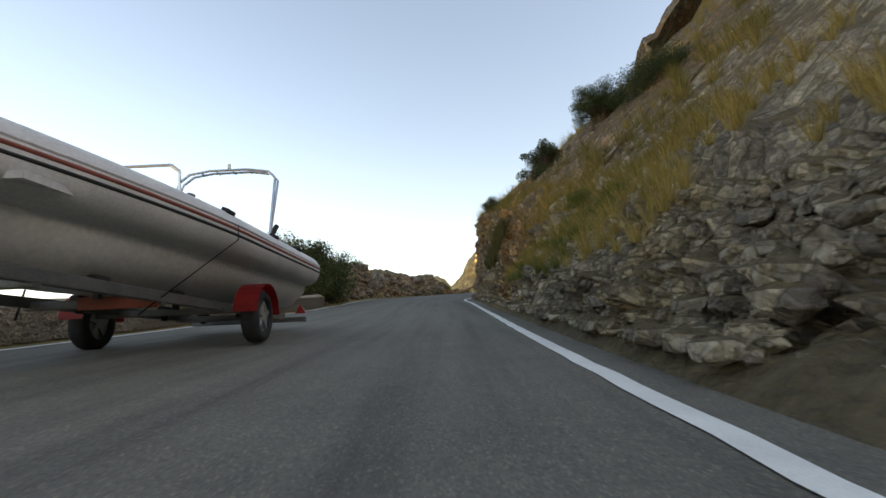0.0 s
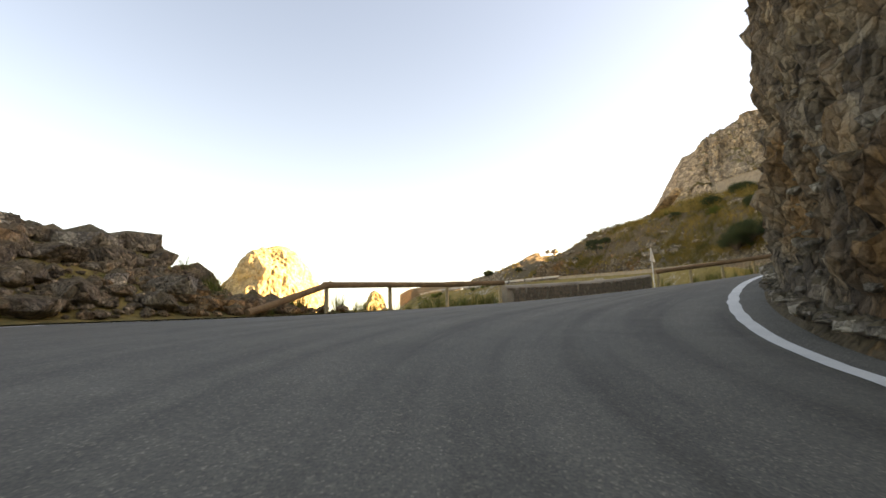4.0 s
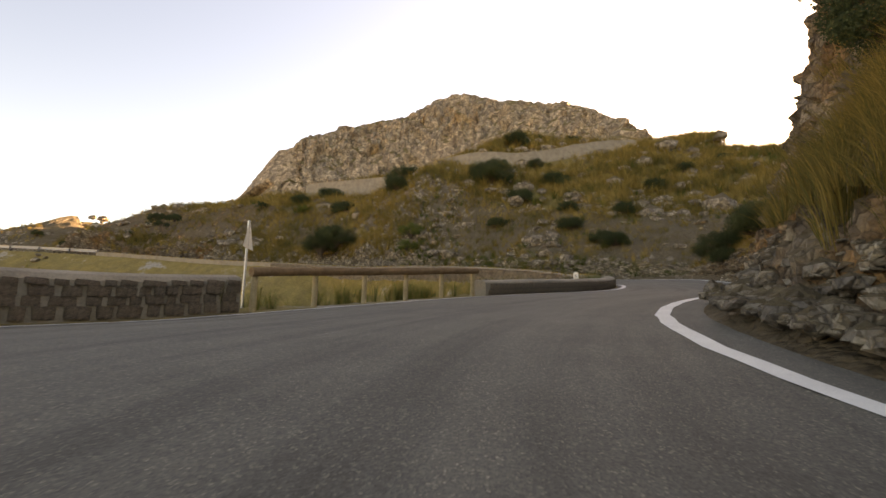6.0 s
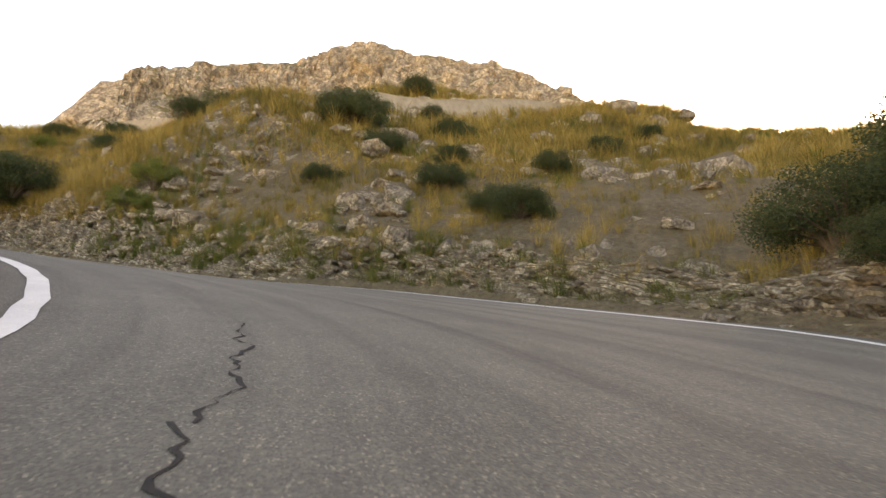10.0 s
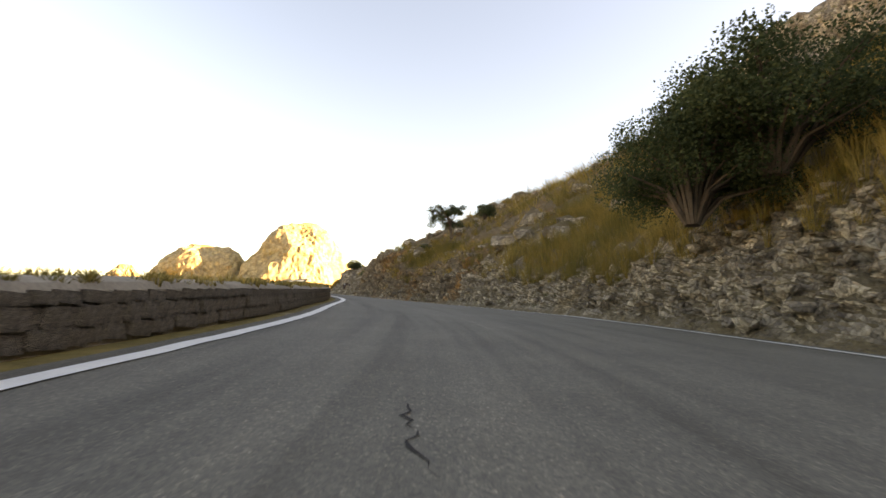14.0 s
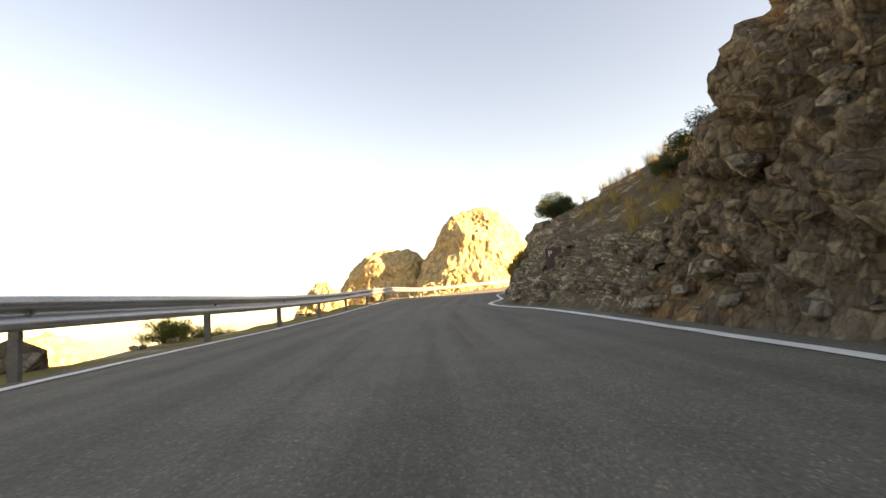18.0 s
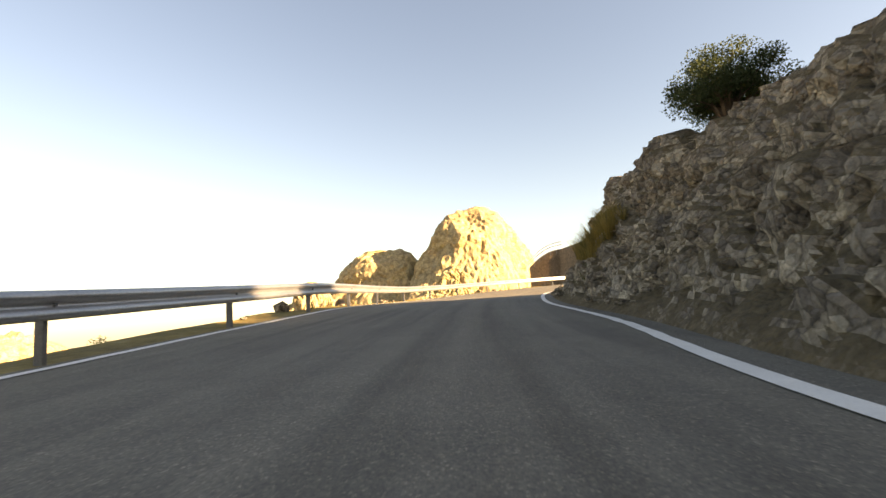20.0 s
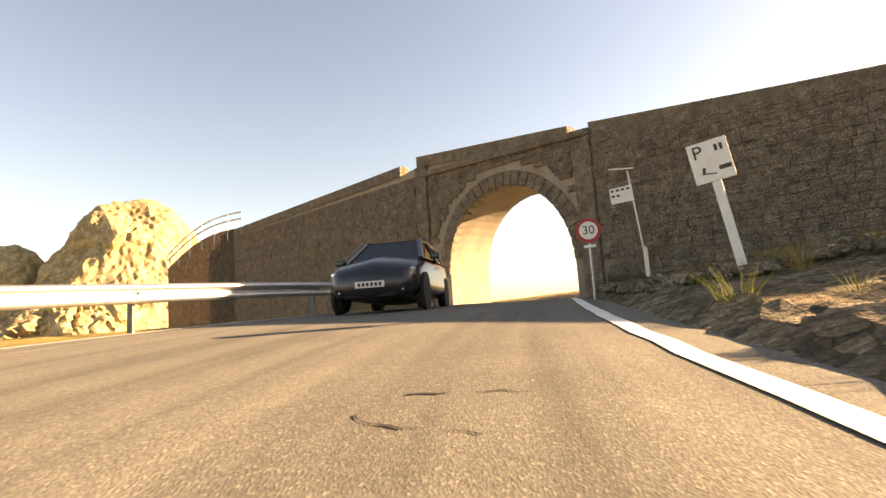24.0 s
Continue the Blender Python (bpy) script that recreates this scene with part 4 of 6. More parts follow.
# ---- plants ----
def tufts(name, places, size, material, label, blades=(14, 24), seed=1, lean=0.55, width=0.02):
    """Clumps of thin bent blades, one mesh; places are arrays of x, y, z and a size factor."""
    rng = np.random.RandomState(seed)
    verts, faces, base_i = [], [], 0
    allv, allf = [], []
    for x, y, z, k in places:
        n = rng.randint(*blades)
        a = rng.uniform(0, 2 * np.pi, n)
        r = rng.uniform(0, 0.22, n) * size * k
        hgt = size * k * rng.uniform(0.55, 1.15, n)
        out = lean * hgt * rng.uniform(0.15, 1.0, n)
        w = width * (0.7 + 0.6 * rng.rand(n)) * (0.5 + k)
        ca, sa = np.cos(a), np.sin(a)
        p0 = np.stack([x + r * ca, y + r * sa, z - 0.05 + 0 * r], 1)
        mid = p0 + np.stack([ca * out * 0.35, sa * out * 0.35, hgt * 0.6], 1)
        tip = p0 + np.stack([ca * out, sa * out, hgt], 1)
        b = rng.uniform(0, np.pi, n)
        side = np.stack([-np.sin(a + b * 0.3) * w, np.cos(a + b * 0.3) * w, 0 * w], 1)
        v = np.stack([p0 - side, p0 + side, mid - side * 0.8, mid + side * 0.8, tip], 1).reshape(-1, 3)
        i = base_i + np.arange(n)[:, None] * 5
        allv.append(v)
        allf.append(np.concatenate([i + np.array([[0, 1, 3]]), i + np.array([[0, 3, 2]]), i + np.array([[2, 3, 4]])], 0))
        base_i += 5 * n
    if not allv:
        return None
    v, f = np.concatenate(allv), np.concatenate(allf)
    me = bpy.data.meshes.new(name)
    me.vertices.add(len(v))
    me.vertices.foreach_set("co", v.ravel())
    me.loops.add(len(f) * 3)
    me.loops.foreach_set("vertex_index", f.ravel().astype(np.int32))
    me.polygons.add(len(f))
    me.polygons.foreach_set("loop_start", np.arange(0, len(f) * 3, 3, dtype=np.int32))
    me.update(calc_edges=True)
    me.materials.append(MAT[material])
    ob = new(name, me)
    return tagged(ob, label, "grass", "", "stuff")


def leaf_cloud(bm, rng, centres, n, spread, leaf):
    for c, rad in centres:
        for _ in range(n):
            u = Vector((rng.gauss(0, 1), rng.gauss(0, 1), rng.gauss(0, 1)))
            u = u.normalized() * rad * (rng.random() ** 0.45)
            u.z *= spread
            p = c + u
            a = Vector((rng.uniform(-1, 1), rng.uniform(-1, 1), rng.uniform(-0.6, 1))).normalized()
            b = a.orthogonal().normalized()
            b = Matrix.Rotation(rng.uniform(0, 6.28), 3, a) @ b
            k = leaf * rng.uniform(0.6, 1.3)
            v = [bm.verts.new(p + q) for q in (-b * k * 0.38, a * k * 0.5 - b * 0.0, b * k * 0.38, -a * k * 0.5)]
            bm.faces.new(v)


def bush_proto(name, seed, w, h, material, leaf=0.09, clumps=16, per=90, label="", category="shrub"):
    """A shrub or small tree: limbs and a crown of many small leaves, with gaps and an uneven outline."""
    rng = random.Random(seed)
    thing = empty(name, Matrix())
    bm = bmesh.new()
    cents = []
    for k in range(clumps):
        a, r = rng.uniform(0, 6.28), w * 0.5 * rng.random() ** 0.6
        z = h * rng.uniform(0.25, 0.85) * (1 - 0.35 * (r / (w * 0.5)) ** 2)
        c = Vector((r * math.cos(a), r * math.sin(a), z))
        cents.append((c, w * rng.uniform(0.12, 0.23)))
    for c, rad in cents:
        mid = Vector((c.x * 0.35, c.y * 0.35, c.z * 0.55))
        rod(bm, (c.x * 0.08, c.y * 0.08, -0.2), mid, 0.025 * h, 0.015 * h, 5)
        rod(bm, mid, c, 0.015 * h, 0.004 * h, 5)
    part("branchwork", bm, "bark", thing)
    bm = bmesh.new()
    leaf_cloud(bm, rng, cents, per, 0.72, leaf)
    part("crown", bm, material, thing)
    tagged(thing, label, category)
    return thing


rng_p = np.random.RandomState(5)


def tuft_places(s_lo, s_hi, e_lo, e_hi, n, side=1, k=(0.6, 1.3), mask=0.0, seed=0):
    """Places on the banks, by station and distance outside the road's edge."""
    s = rng_p.uniform(s_lo, s_hi, n)
    e = rng_p.uniform(e_lo, e_hi, n)
    w = np.interp(s, RS, r_wr if side > 0 else r_wl)
    e = np.minimum(e, inside_reach(s, -side, r_wr if side > 0 else r_wl))
    keep = hash_noise(s * 0.5, e * 0.6, 20 + seed) > mask
    s, e, w = s[keep], e[keep], w[keep]
    h = right_rise(s, e) if side > 0 else left_rise(s, e)
    p = road_at(s, side * (w + e), h)
    return np.concatenate([p, rng_p.uniform(*k, len(s))[:, None]], 1)


# ---- grass on the banks ----
def bank_tufts(name, stretches, size, material, label, blades=(12, 20), seed=1, lean=0.75, width=0.005):
    pl = np.concatenate([tuft_places(*q) for q in stretches], 0)
    return tufts(name, pl, size, material, label, (blades[0] * 3, blades[1] * 3 + 6), seed, lean, width * 0.55)


bank_tufts("bank_grass", [(-3.7, 7.4, 2.4, 12, 520, 1, (0.5, 1.4), 0.02, 1), (7.4, 25.3, 1.3, 9, 277, 1, (0.5, 1.2), 0.0, 2),
                          (25.3, 40.0, 1.5, 8, 165, 1, (0.5, 1.1), 0.0, 2)], 0.5, "grass", "tall dry grass on the rocky bank", (14, 24), 2, 1.0)
bank_tufts("bank_grass", [(40.6, 47.5, 1.3, 8, 409, 1, (0.9, 1.7), -0.5, 3)], 0.55, "grass", "dense long dry grass on the gravel bank", (18, 28), 3, 0.7)
bank_tufts("bank_grass", [(47.5, 64.1, 2.3, 9, 330, 1, (0.6, 1.4), -0.1, 4), (47.5, 64.1, 1.0, 2.3, 39, 1, (0.3, 0.7), 0.1, 5)], 0.65, "grass", "dry grass over the dark cliff", (14, 22), 4)
bank_tufts("slope_grass", [(63.5, 73.5, 1.6, 22, 1518, 1, (0.5, 1.2), -0.35, 6), (73.5, 98.0, 1.5, 22, 1716, 1, (0.5, 1.25), -0.3, 7)], 0.62, "grass", "yellow grass clumps on the stony slope", (14, 22), 5, 0.75)
bank_tufts("slope_grass", [(63.5, 99.9, 1.3, 14, 277, 1, (0.7, 1.3), 0.1, 8)], 0.62, "green", "olive green grass clumps among the rocks", (18, 30), 6, 0.8)
bank_tufts("slope_grass", [(98.0, 118.8, 2.0, 16, 1716, 1, (0.7, 1.6), -0.4, 9), (118.8, 135.9, 3.0, 14, 396, 1, (0.5, 1.3), -0.1, 10),
                           (140.9, 152.8, 2.4, 14, 462, 1, (0.6, 1.3), -0.1, 11), (152.8, 166.2, 3.4, 10, 132, 1, (0.5, 1.2), 0.1, 12)], 0.62, "grass", "yellow grass clumps on the rocky bank", (14, 22), 7, 0.7)
bank_tufts("slope_grass", [(98.0, 136.0, 1.5, 6.0, 900, 1, (0.7, 1.5), -0.1, 19)], 0.6, "grass", "thick golden grass low on the rocky bank", (20, 30), 37, 1.0, 0.004)
bank_tufts("roadside_weeds", [(-2.5, 172.2, 0.55, 1.3, 277, 1, (0.2, 0.55), 0.15, 13), (172.2, 198.7, 0.8, 9, 277, 1, (0.3, 0.9), 0.0, 14)], 0.5, "green", "sparse weeds on the gravel shoulder", (10, 18), 8, 0.9)
bank_tufts("verge_weeds", [(20.0, 37.4, 1.2, 9, 171, -1, (0.2, 0.6), 0.0, 15), (37.4, 67.4, 0.7, 6, 1100, -1, (0.6, 1.3), -0.6, 16), (127.9, 205.9, 0.8, 6, 211, -1, (0.4, 1.0), 0.05, 17)], 0.5, "green", "olive weeds behind the parapet", (12, 20), 9, 0.8)

bank_tufts("roadside_grass", [(72.8, 97.4, 0.8, 3.2, 409, 1, (0.5, 1.2), -0.4, 71)], 0.55, "green", "khaki grass clumps along the pale rock ledge", (18, 30), 27, 0.9)
bank_tufts("dry_scrub", [(177.0, 203.0, 1.2, 9, 420, 1, (0.4, 1.1), -0.1, 75)], 0.42, "grass", "dusty dry grass among the stones of the bank", (16, 26), 29, 1.0)
# long grass in the crevice of the grey cliff
def crevice(s_a, s_b, e_a, e_b, h_a, h_b, n, size, seed):
    r = np.random.RandomState(seed)
    s, k = r.uniform(s_a, s_b, n), r.uniform(0, 1, n)
    w = np.interp(s, RS, r_wr)
    p = road_at(s, w + e_a + (e_b - e_a) * k, h_a + (h_b - h_a) * k)
    return np.concatenate([p, r.uniform(0.7, 1.3, n)[:, None]], 1)


tufts("bank_face_grass", crevice(-2.0, 8.5, 0.5, 2.6, 0.9, 2.9, 260, 1, 21), 0.27, "grass", "dry grass growing from the broken rock face", (40, 60), 31, 1.2, 0.002)
tufts("bank_face_grass", crevice(43.0, 53.5, 1.2, 3.4, 1.0, 3.7, 520, 1, 23), 0.4, "grass", "long drooping dry grass covering the gravel bank", (40, 60), 33, 1.3, 0.002)
tufts("bank_face_weeds", crevice(1.0, 8.0, 0.4, 1.8, 0.8, 2.2, 90, 1, 22), 0.2, "green", "green weeds among the broken rocks", (40, 60), 32, 1.2, 0.002)
tufts("crevice_grass", crevice(163.9, 165.9, 0.8, 1.7, 1.1, 2.1, 75, 1, 3), 0.5, "grass", "long dry grass growing from the cliff crevice", (50, 70), 11, 0.8, 0.0035)
tufts("hanging_weeds", crevice(9.6, 12.0, 0.35, 0.9, 1.3, 2.7, 100, 1, 4), 0.26, "weed", "dark weeds hanging on the cliff", (60, 90), 12, 1.1, 0.003)
tufts("hanging_weeds", crevice(59.2, 61.4, 0.55, 1.9, 1.6, 5.6, 110, 1, 5), 0.4, "weed", "dark weeds hanging on the crumbling cliff", (60, 90), 13, 1.1, 0.003)

def rim(s_a, s_b, n, seed, lo=-0.5, hi=0.8):
    """Places along the upper edge of the cliffs."""
    r = np.random.RandomState(seed)
    s = r.uniform(s_a, s_b, n)
    sh, H, run, g, rock = bank_at(s)
    k = r.uniform(lo, hi, n)
    h = np.where(k < 0, H * (1 + 0.45 * k / 0.5 * 0.6), H + g * k)
    p = road_at(s, np.interp(s, RS, r_wr) + sh + run * (1 + np.minimum(k, 0) * 0.5) + np.maximum(k, 0), h - 0.05)
    return np.concatenate([p, r.uniform(0.6, 1.3, n)[:, None]], 1)


tufts("rim_grass", rim(2.9, 25.3, 420, 61), 0.5, "grass", "dry brown grass hanging over the cliff's rim", (26, 44), 17, 1.2, 0.003)
tufts("rim_grass", rim(47.5, 71.5, 420, 62), 0.5, "grass", "dry grass tufts along the dark cliff's rim", (26, 44), 18, 1.1, 0.003)
tufts("rim_grass", rim(98.7, 140.9, 520, 63, -0.6, 2.0), 0.55, "grass", "golden grass among the rocks of the bank", (26, 44), 19, 0.9, 0.003)

# weeds on top of the long parapet
r_w = np.random.RandomState(9)
ws = r_w.uniform(68, 128.5, 1600)
wp = road_at(ws, -(np.interp(ws, RS, r_wl) + 0.5 + r_w.uniform(0.03, 0.47, 1600)), 0.41)
tufts("parapet_weeds", np.concatenate([wp, r_w.uniform(0.5, 1.2, (1600, 1))], 1), 0.13, "grass", "low dry weeds along the parapet's top", (16, 26), 14, 0.9, 0.004)

# far slope: larger clumps with fewer blades
n_far = 27000
fr = np.random.RandomState(12)
fx, fy = fr.uniform(34, 125, n_far), fr.uniform(2, 112, n_far)
fs, fd = nearest(fx, fy)

def off_upper_road(x, y):
    """True where a clump would not stand on the old road or before its wall."""
    u = np.linspace(0, len(UPPER) - 1, 80)
    ux, uy = (np.interp(u, np.arange(len(UPPER)), UPPER[:, k]) for k in range(2))
    return ((x[:, None] - ux[None]) ** 2 + (y[:, None] - uy[None]) ** 2).min(1) > 2.6 ** 2


keep = (fd > 11) & (fd < 90) & (hash_noise(fx * 0.25, fy * 0.25, 31) > -0.35) & off_upper_road(fx, fy)
fx, fy = fx[keep], fy[keep]
tufts("hillside_grass", np.stack([fx, fy, terrain(fx, fy), fr.uniform(0.6, 1.5, len(fx))], 1), 0.95, "grass", "yellow grass clumps covering the hillside", (24, 34), 15, 1.15, 0.013)
n_far = 1800
fx, fy = fr.uniform(34, 125, n_far), fr.uniform(2, 112, n_far)
fs, fd = nearest(fx, fy)
keep = (fd > 10) & (fd < 90) & off_upper_road(fx, fy)
fx, fy = fx[keep], fy[keep]
tufts("hillside_scrub", np.stack([fx, fy, terrain(fx, fy), fr.uniform(0.5, 1.4, len(fx))], 1), 0.8, "green", "low olive scrub dotted over the hillside", (30, 44), 16, 1.1, 0.016)


# ---- loose stones ----
def stones(name, places, lo, hi, seed, label, material="grey_rock", lift=0.0):
    rng = np.random.RandomState(seed)
    ico = bmesh.new()
    bmesh.ops.create_icosphere(ico, subdivisions=1, radius=1.0)
    bv = np.array([w.co[:] for w in ico.verts])
    bf = np.array([[w.index for w in f.verts] for f in ico.faces])
    ico.free()
    V, F = [], []
    for i, (x, y, z, k) in enumerate(places):
        r = (lo + (hi - lo) * rng.rand() ** 2.5) * k
        sc = np.array([rng.uniform(0.7, 1.4), rng.uniform(0.7, 1.3), rng.uniform(0.45, 0.85)]) * r
        a = rng.uniform(0, 6.28)
        v = bv * (1 + rng.uniform(-0.28, 0.28, (len(bv), 1))) * sc
        v = np.stack([v[:, 0] * np.cos(a) - v[:, 1] * np.sin(a), v[:, 0] * np.sin(a) + v[:, 1] * np.cos(a), v[:, 2]], 1) + (x, y, z + r * 0.25)
        V.append(v + (0, 0, lift))
        F.append(bf + i * len(bv))
    ob = raw(name, np.concatenate(V).tolist(), np.concatenate(F).tolist(), material)
    return tagged(ob, label, "stones", "", "stuff")


stones("scree", np.concatenate([tuft_places(-3.1, 6.1, 0.5, 1.7, 1900, 1, (0.6, 1.4), -0.6, 40), tuft_places(6.1, 40.6, 0.42, 1.1, 1500, 1, (0.5, 1.0), -0.4, 41),
                                tuft_places(40.6, 71.5, 0.45, 1.3, 2400, 1, (0.6, 1.3), -0.5, 42)], 0), 0.025, 0.17, 21, "broken stones at the foot of the bank", "grey_rock", 0.13)
stones("scree", np.concatenate([tuft_places(70.9, 96.2, 0.5, 2.6, 900, 1, (0.6, 1.6), -0.3, 43), tuft_places(96.2, 151.6, 0.4, 2.0, 900, 1, (0.6, 1.5), -0.3, 44),
                                tuft_places(151.6, 174.7, 0.4, 1.0, 260, 1, (0.5, 1.0), 0, 45), tuft_places(176.0, 202.0, 0.5, 8, 3000, 1, (0.4, 1.5), -0.2, 46)], 0), 0.03, 0.2, 22, "pale loose stones along the verge", "grey_rock", 0.13)
stones("hillside_stones", np.concatenate([tuft_places(64.1, 96.2, 2.5, 24, 900, 1, (1.2, 3.2), 0.05, 47), tuft_places(96.2, 151.6, 2.5, 14, 420, 1, (1.2, 3.4), 0.05, 48)], 0), 0.08, 0.3, 23, "grey limestone lumps among the grass")
stones("verge_stones", np.concatenate([tuft_places(20.6, 37.4, 1.4, 9, 500, -1, (0.8, 3.0), -0.3, 49), tuft_places(127.9, 205.9, 0.9, 5, 300, -1, (0.6, 1.6), -0.1, 50)], 0), 0.05, 0.28, 24, "rough stones on the outer verge")
stones("knoll_rocks", np.concatenate([tuft_places(26.8, 38.7, 0.9, 8, 900, -1, (1.0, 3.6), -0.9, 51)], 0), 0.06, 0.2, 26, "broken brown rocks heaped on the knoll", "cliff")
stones("knoll_rubble", tuft_places(25.5, 39.5, 0.7, 8, 4200, -1, (0.6, 1.6), -0.9, 52), 0.05, 0.17, 28, "small brown rubble covering the knoll", "cliff", 0.03)
hx, hy = fr.uniform(40, 118, 1800), fr.uniform(5, 120, 1800)
far_enough = nearest(hx, hy)[1] > 11
hx, hy = hx[far_enough], hy[far_enough]
stones("hill_rocks", np.stack([hx, hy, terrain(hx, hy), fr.uniform(0.8, 2.6, len(hx))], 1), 0.2, 0.6, 25, "pale rocks scattered over the hill")


# ---- shrubs and trees ----
PROTO = [bush_proto("shrub", 41, 3.0, 2.2, "leaf", 0.05, 60, 640, "dark green mastic shrub"),
         bush_proto("shrub", 42, 2.4, 1.6, "leaf", 0.052, 44, 480, "dark green low shrub"),
         bush_proto("shrub", 43, 2.2, 1.7, "yellow_leaf", 0.055, 34, 340, "bright yellow-green shrub in the sun")]


def pine_proto():
    """A small wind-bent tree with a short leaning trunk."""
    rng = random.Random(77)
    thing = empty("small_tree", Matrix())
    bm = bmesh.new()
    trunk = [Vector((0, 0, -0.5)), Vector((0.12, 0, 0.2)), Vector((0.05, 0.1, 0.5)), Vector((0.35, 0.1, 0.8))]
    for k in range(3):
        rod(bm, trunk[k], trunk[k + 1], 0.1 - 0.02 * k, 0.08 - 0.02 * k, 7)
    cents = []
    for k in range(38):
        a = rng.uniform(0, 6.28)
        c = Vector((0.3 + 1.0 * math.cos(a) * rng.uniform(0.2, 1), 0.1 + 0.9 * math.sin(a) * rng.uniform(0.2, 1), rng.uniform(0.2, 1.4)))
        cents.append((c, rng.uniform(0.2, 0.4)))
        rod(bm, trunk[2] if k % 2 else trunk[3], c, 0.03, 0.008, 5)
    part("trunk", bm, "bark", thing)
    bm = bmesh.new()
    leaf_cloud(bm, rng, cents, 260, 0.7, 0.06)
    part("crown", bm, "leaf", thing)
    return tagged(thing, "small wind-bent tree with an open dark crown", "tree")


PROTO.append(pine_proto())


def plant(k, s, e, size, side=1, label="", dz=0.0):
    w = float(np.interp(s, RS, r_wr if side > 0 else r_wl))
    h = float(right_rise(np.array([s]), np.array([e]))[0] if side > 0 else left_rise(np.array([s]), np.array([e]))[0])
    return plant_at(k, road_at(s, side * (w + e), h + dz), size, label)


def plant_at(k, p, size, label=""):
    m = Matrix.Translation(Vector(p)) @ Matrix.Rotation(random.uniform(0, 6.28), 4, "Z")
    ob = copy_thing(PROTO[k], m)
    ob.scale = (size * random.uniform(0.9, 1.1), size * random.uniform(0.9, 1.1), size)
    if label:
        ob["label"] = label
    return ob


def ground_z(x, y):
    return float(terrain(np.array([float(x)]), np.array([float(y)]))[0])


random.seed(4)
# first bend
plant_at(3, (6.1, 13.4, 6.1), 1.0, "small dark tree on the edge of the rocky bank")
plant_at(0, (9.5, 9.8, 7.2), 0.95, "grey-green bush high on the bank")
plant(1, 3.4, 9.5, 0.8)
plant(1, 18.4, 1.6, 0.5, 1, "small bush on the cliff's upper edge")
plant(0, 22.0, 2.6, 1.95, -1, "large dense dark bush behind the parapet", 1.1)
plant(0, 24.0, 3.6, 1.8, -1, "large dense dark bush behind the parapet", 1.3)
plant(2, 32.4, 4.5, 0.55, -1, "small yellow bush lit by the sun")
plant(0, 37.4, 9.5, 0.9, -1, "dark bush on the far knoll")
plant(1, 35.6, 10, 1.0, -1)
plant(1, 33.1, 8, 0.9, -1)
# dark cliff and ravine
for s, e, z in ((51.3, 3.0, 0.8), (53.9, 3.0, 0.9), (55.7, 2.8, 0.7), (59.0, 3.4, 0.7), (61.0, 4.0, 0.6)):
    plant(1, s, e, z, 1, "bush on top of the dark cliff")
plant(0, 71.6, 2.2, 0.5, 1, "dark bush at the head of the ravine")
plant(0, 72.4, 3.4, 0.9, 1, "large dark bush at the roadside")
plant(0, 71.5, 5.0, 1.2, 1, "large dark bush at the roadside")
for s, e, z in ((77.7, 5.6, 0.7), (78.9, 6.6, 0.6), (83.0, 9, 0.7), (79.9, 14, 0.7), (86.1, 13, 0.6), (91.1, 9, 0.55)):
    plant(0, s, e, z, 1, "dark shrub on the stony slope")
# slope above the straight
plant_at(0, (55.4, 66.9, 13.1), 1.15, "big dark shrub overhanging the rocky bank")
plant_at(0, (56.1, 65.6, 13.9), 1.2, "big dark shrub overhanging the rocky bank")
plant(2, 97.1, 4.2, 1.0, 1, "olive green shrub on the bank")
plant(2, 96.2, 2.6, 0.8, 1, "olive green shrub on the bank")
plant_at(3, (57.9, 93.0, 17.7), 1.2, "small wind-bent tree on the skyline of the bank")
plant_at(1, (60.7, 94.0, 19.2), 0.7, "thin bush beside the bent tree")
for s, e, z in ((135.0, 4.2, 0.4), (142.1, 1.6, 0.5), (154.6, 7, 0.6)):
    plant(1, s, e, z, 1, "small bush on the rock face's rim")
plant(1, 161.7, 3.2, 0.9, 1, "leafy bush on top of the grey cliff")
plant(2, 162.3, 3.6, 0.7, 1, "sunlit bush on top of the grey cliff")
# sunlit end
plant(2, 4.5, 1.9, 0.32, 1, "small green shrub low on the rocky bank")
plant(0, 12.2, 5.2, 0.75, 1, "grey-green bush high on the bank")
for s, e, z in ((180.6, 1.6, 0.36), (181.8, 2.3, 0.45), (183.0, 1.8, 0.36), (183.8, 3.0, 0.42)):
    plant(2, s, e, z, 1)
for s, e, z in ((187.8, 3.4, 0.75), (189.1, 4.6, 0.85), (187.2, 4.8, 0.8), (196.9, 6.2, 0.4)):
    plant(2, s, e, z, 1, "dusty yellow scrub on the dirt bank")
for s, e, z in ((160.4, 2.6, 0.5), (161.4, 3.2, 0.6), (162.9, 3.0, 0.5), (146.5, 1.6, 0.35), (149.0, 2.0, 0.35), (145.3, 1.4, 0.35), (198.1, 5.0, 0.8)):
    plant(2, s, e, z, -1, "low shrub beyond the crash barrier")
for p, z in (((58.7, 147.7, 15.5), 0.55), ((59.7, 147.6, 15.6), 0.65), ((58.4, 145.9, 15.45), 0.6), ((59.6, 146.2, 15.6), 0.8), ((61.2, 149.4, 15.9), 0.5)):
    plant_at(2, p, z, "dusty yellow shrub on the sunlit dirt bank")
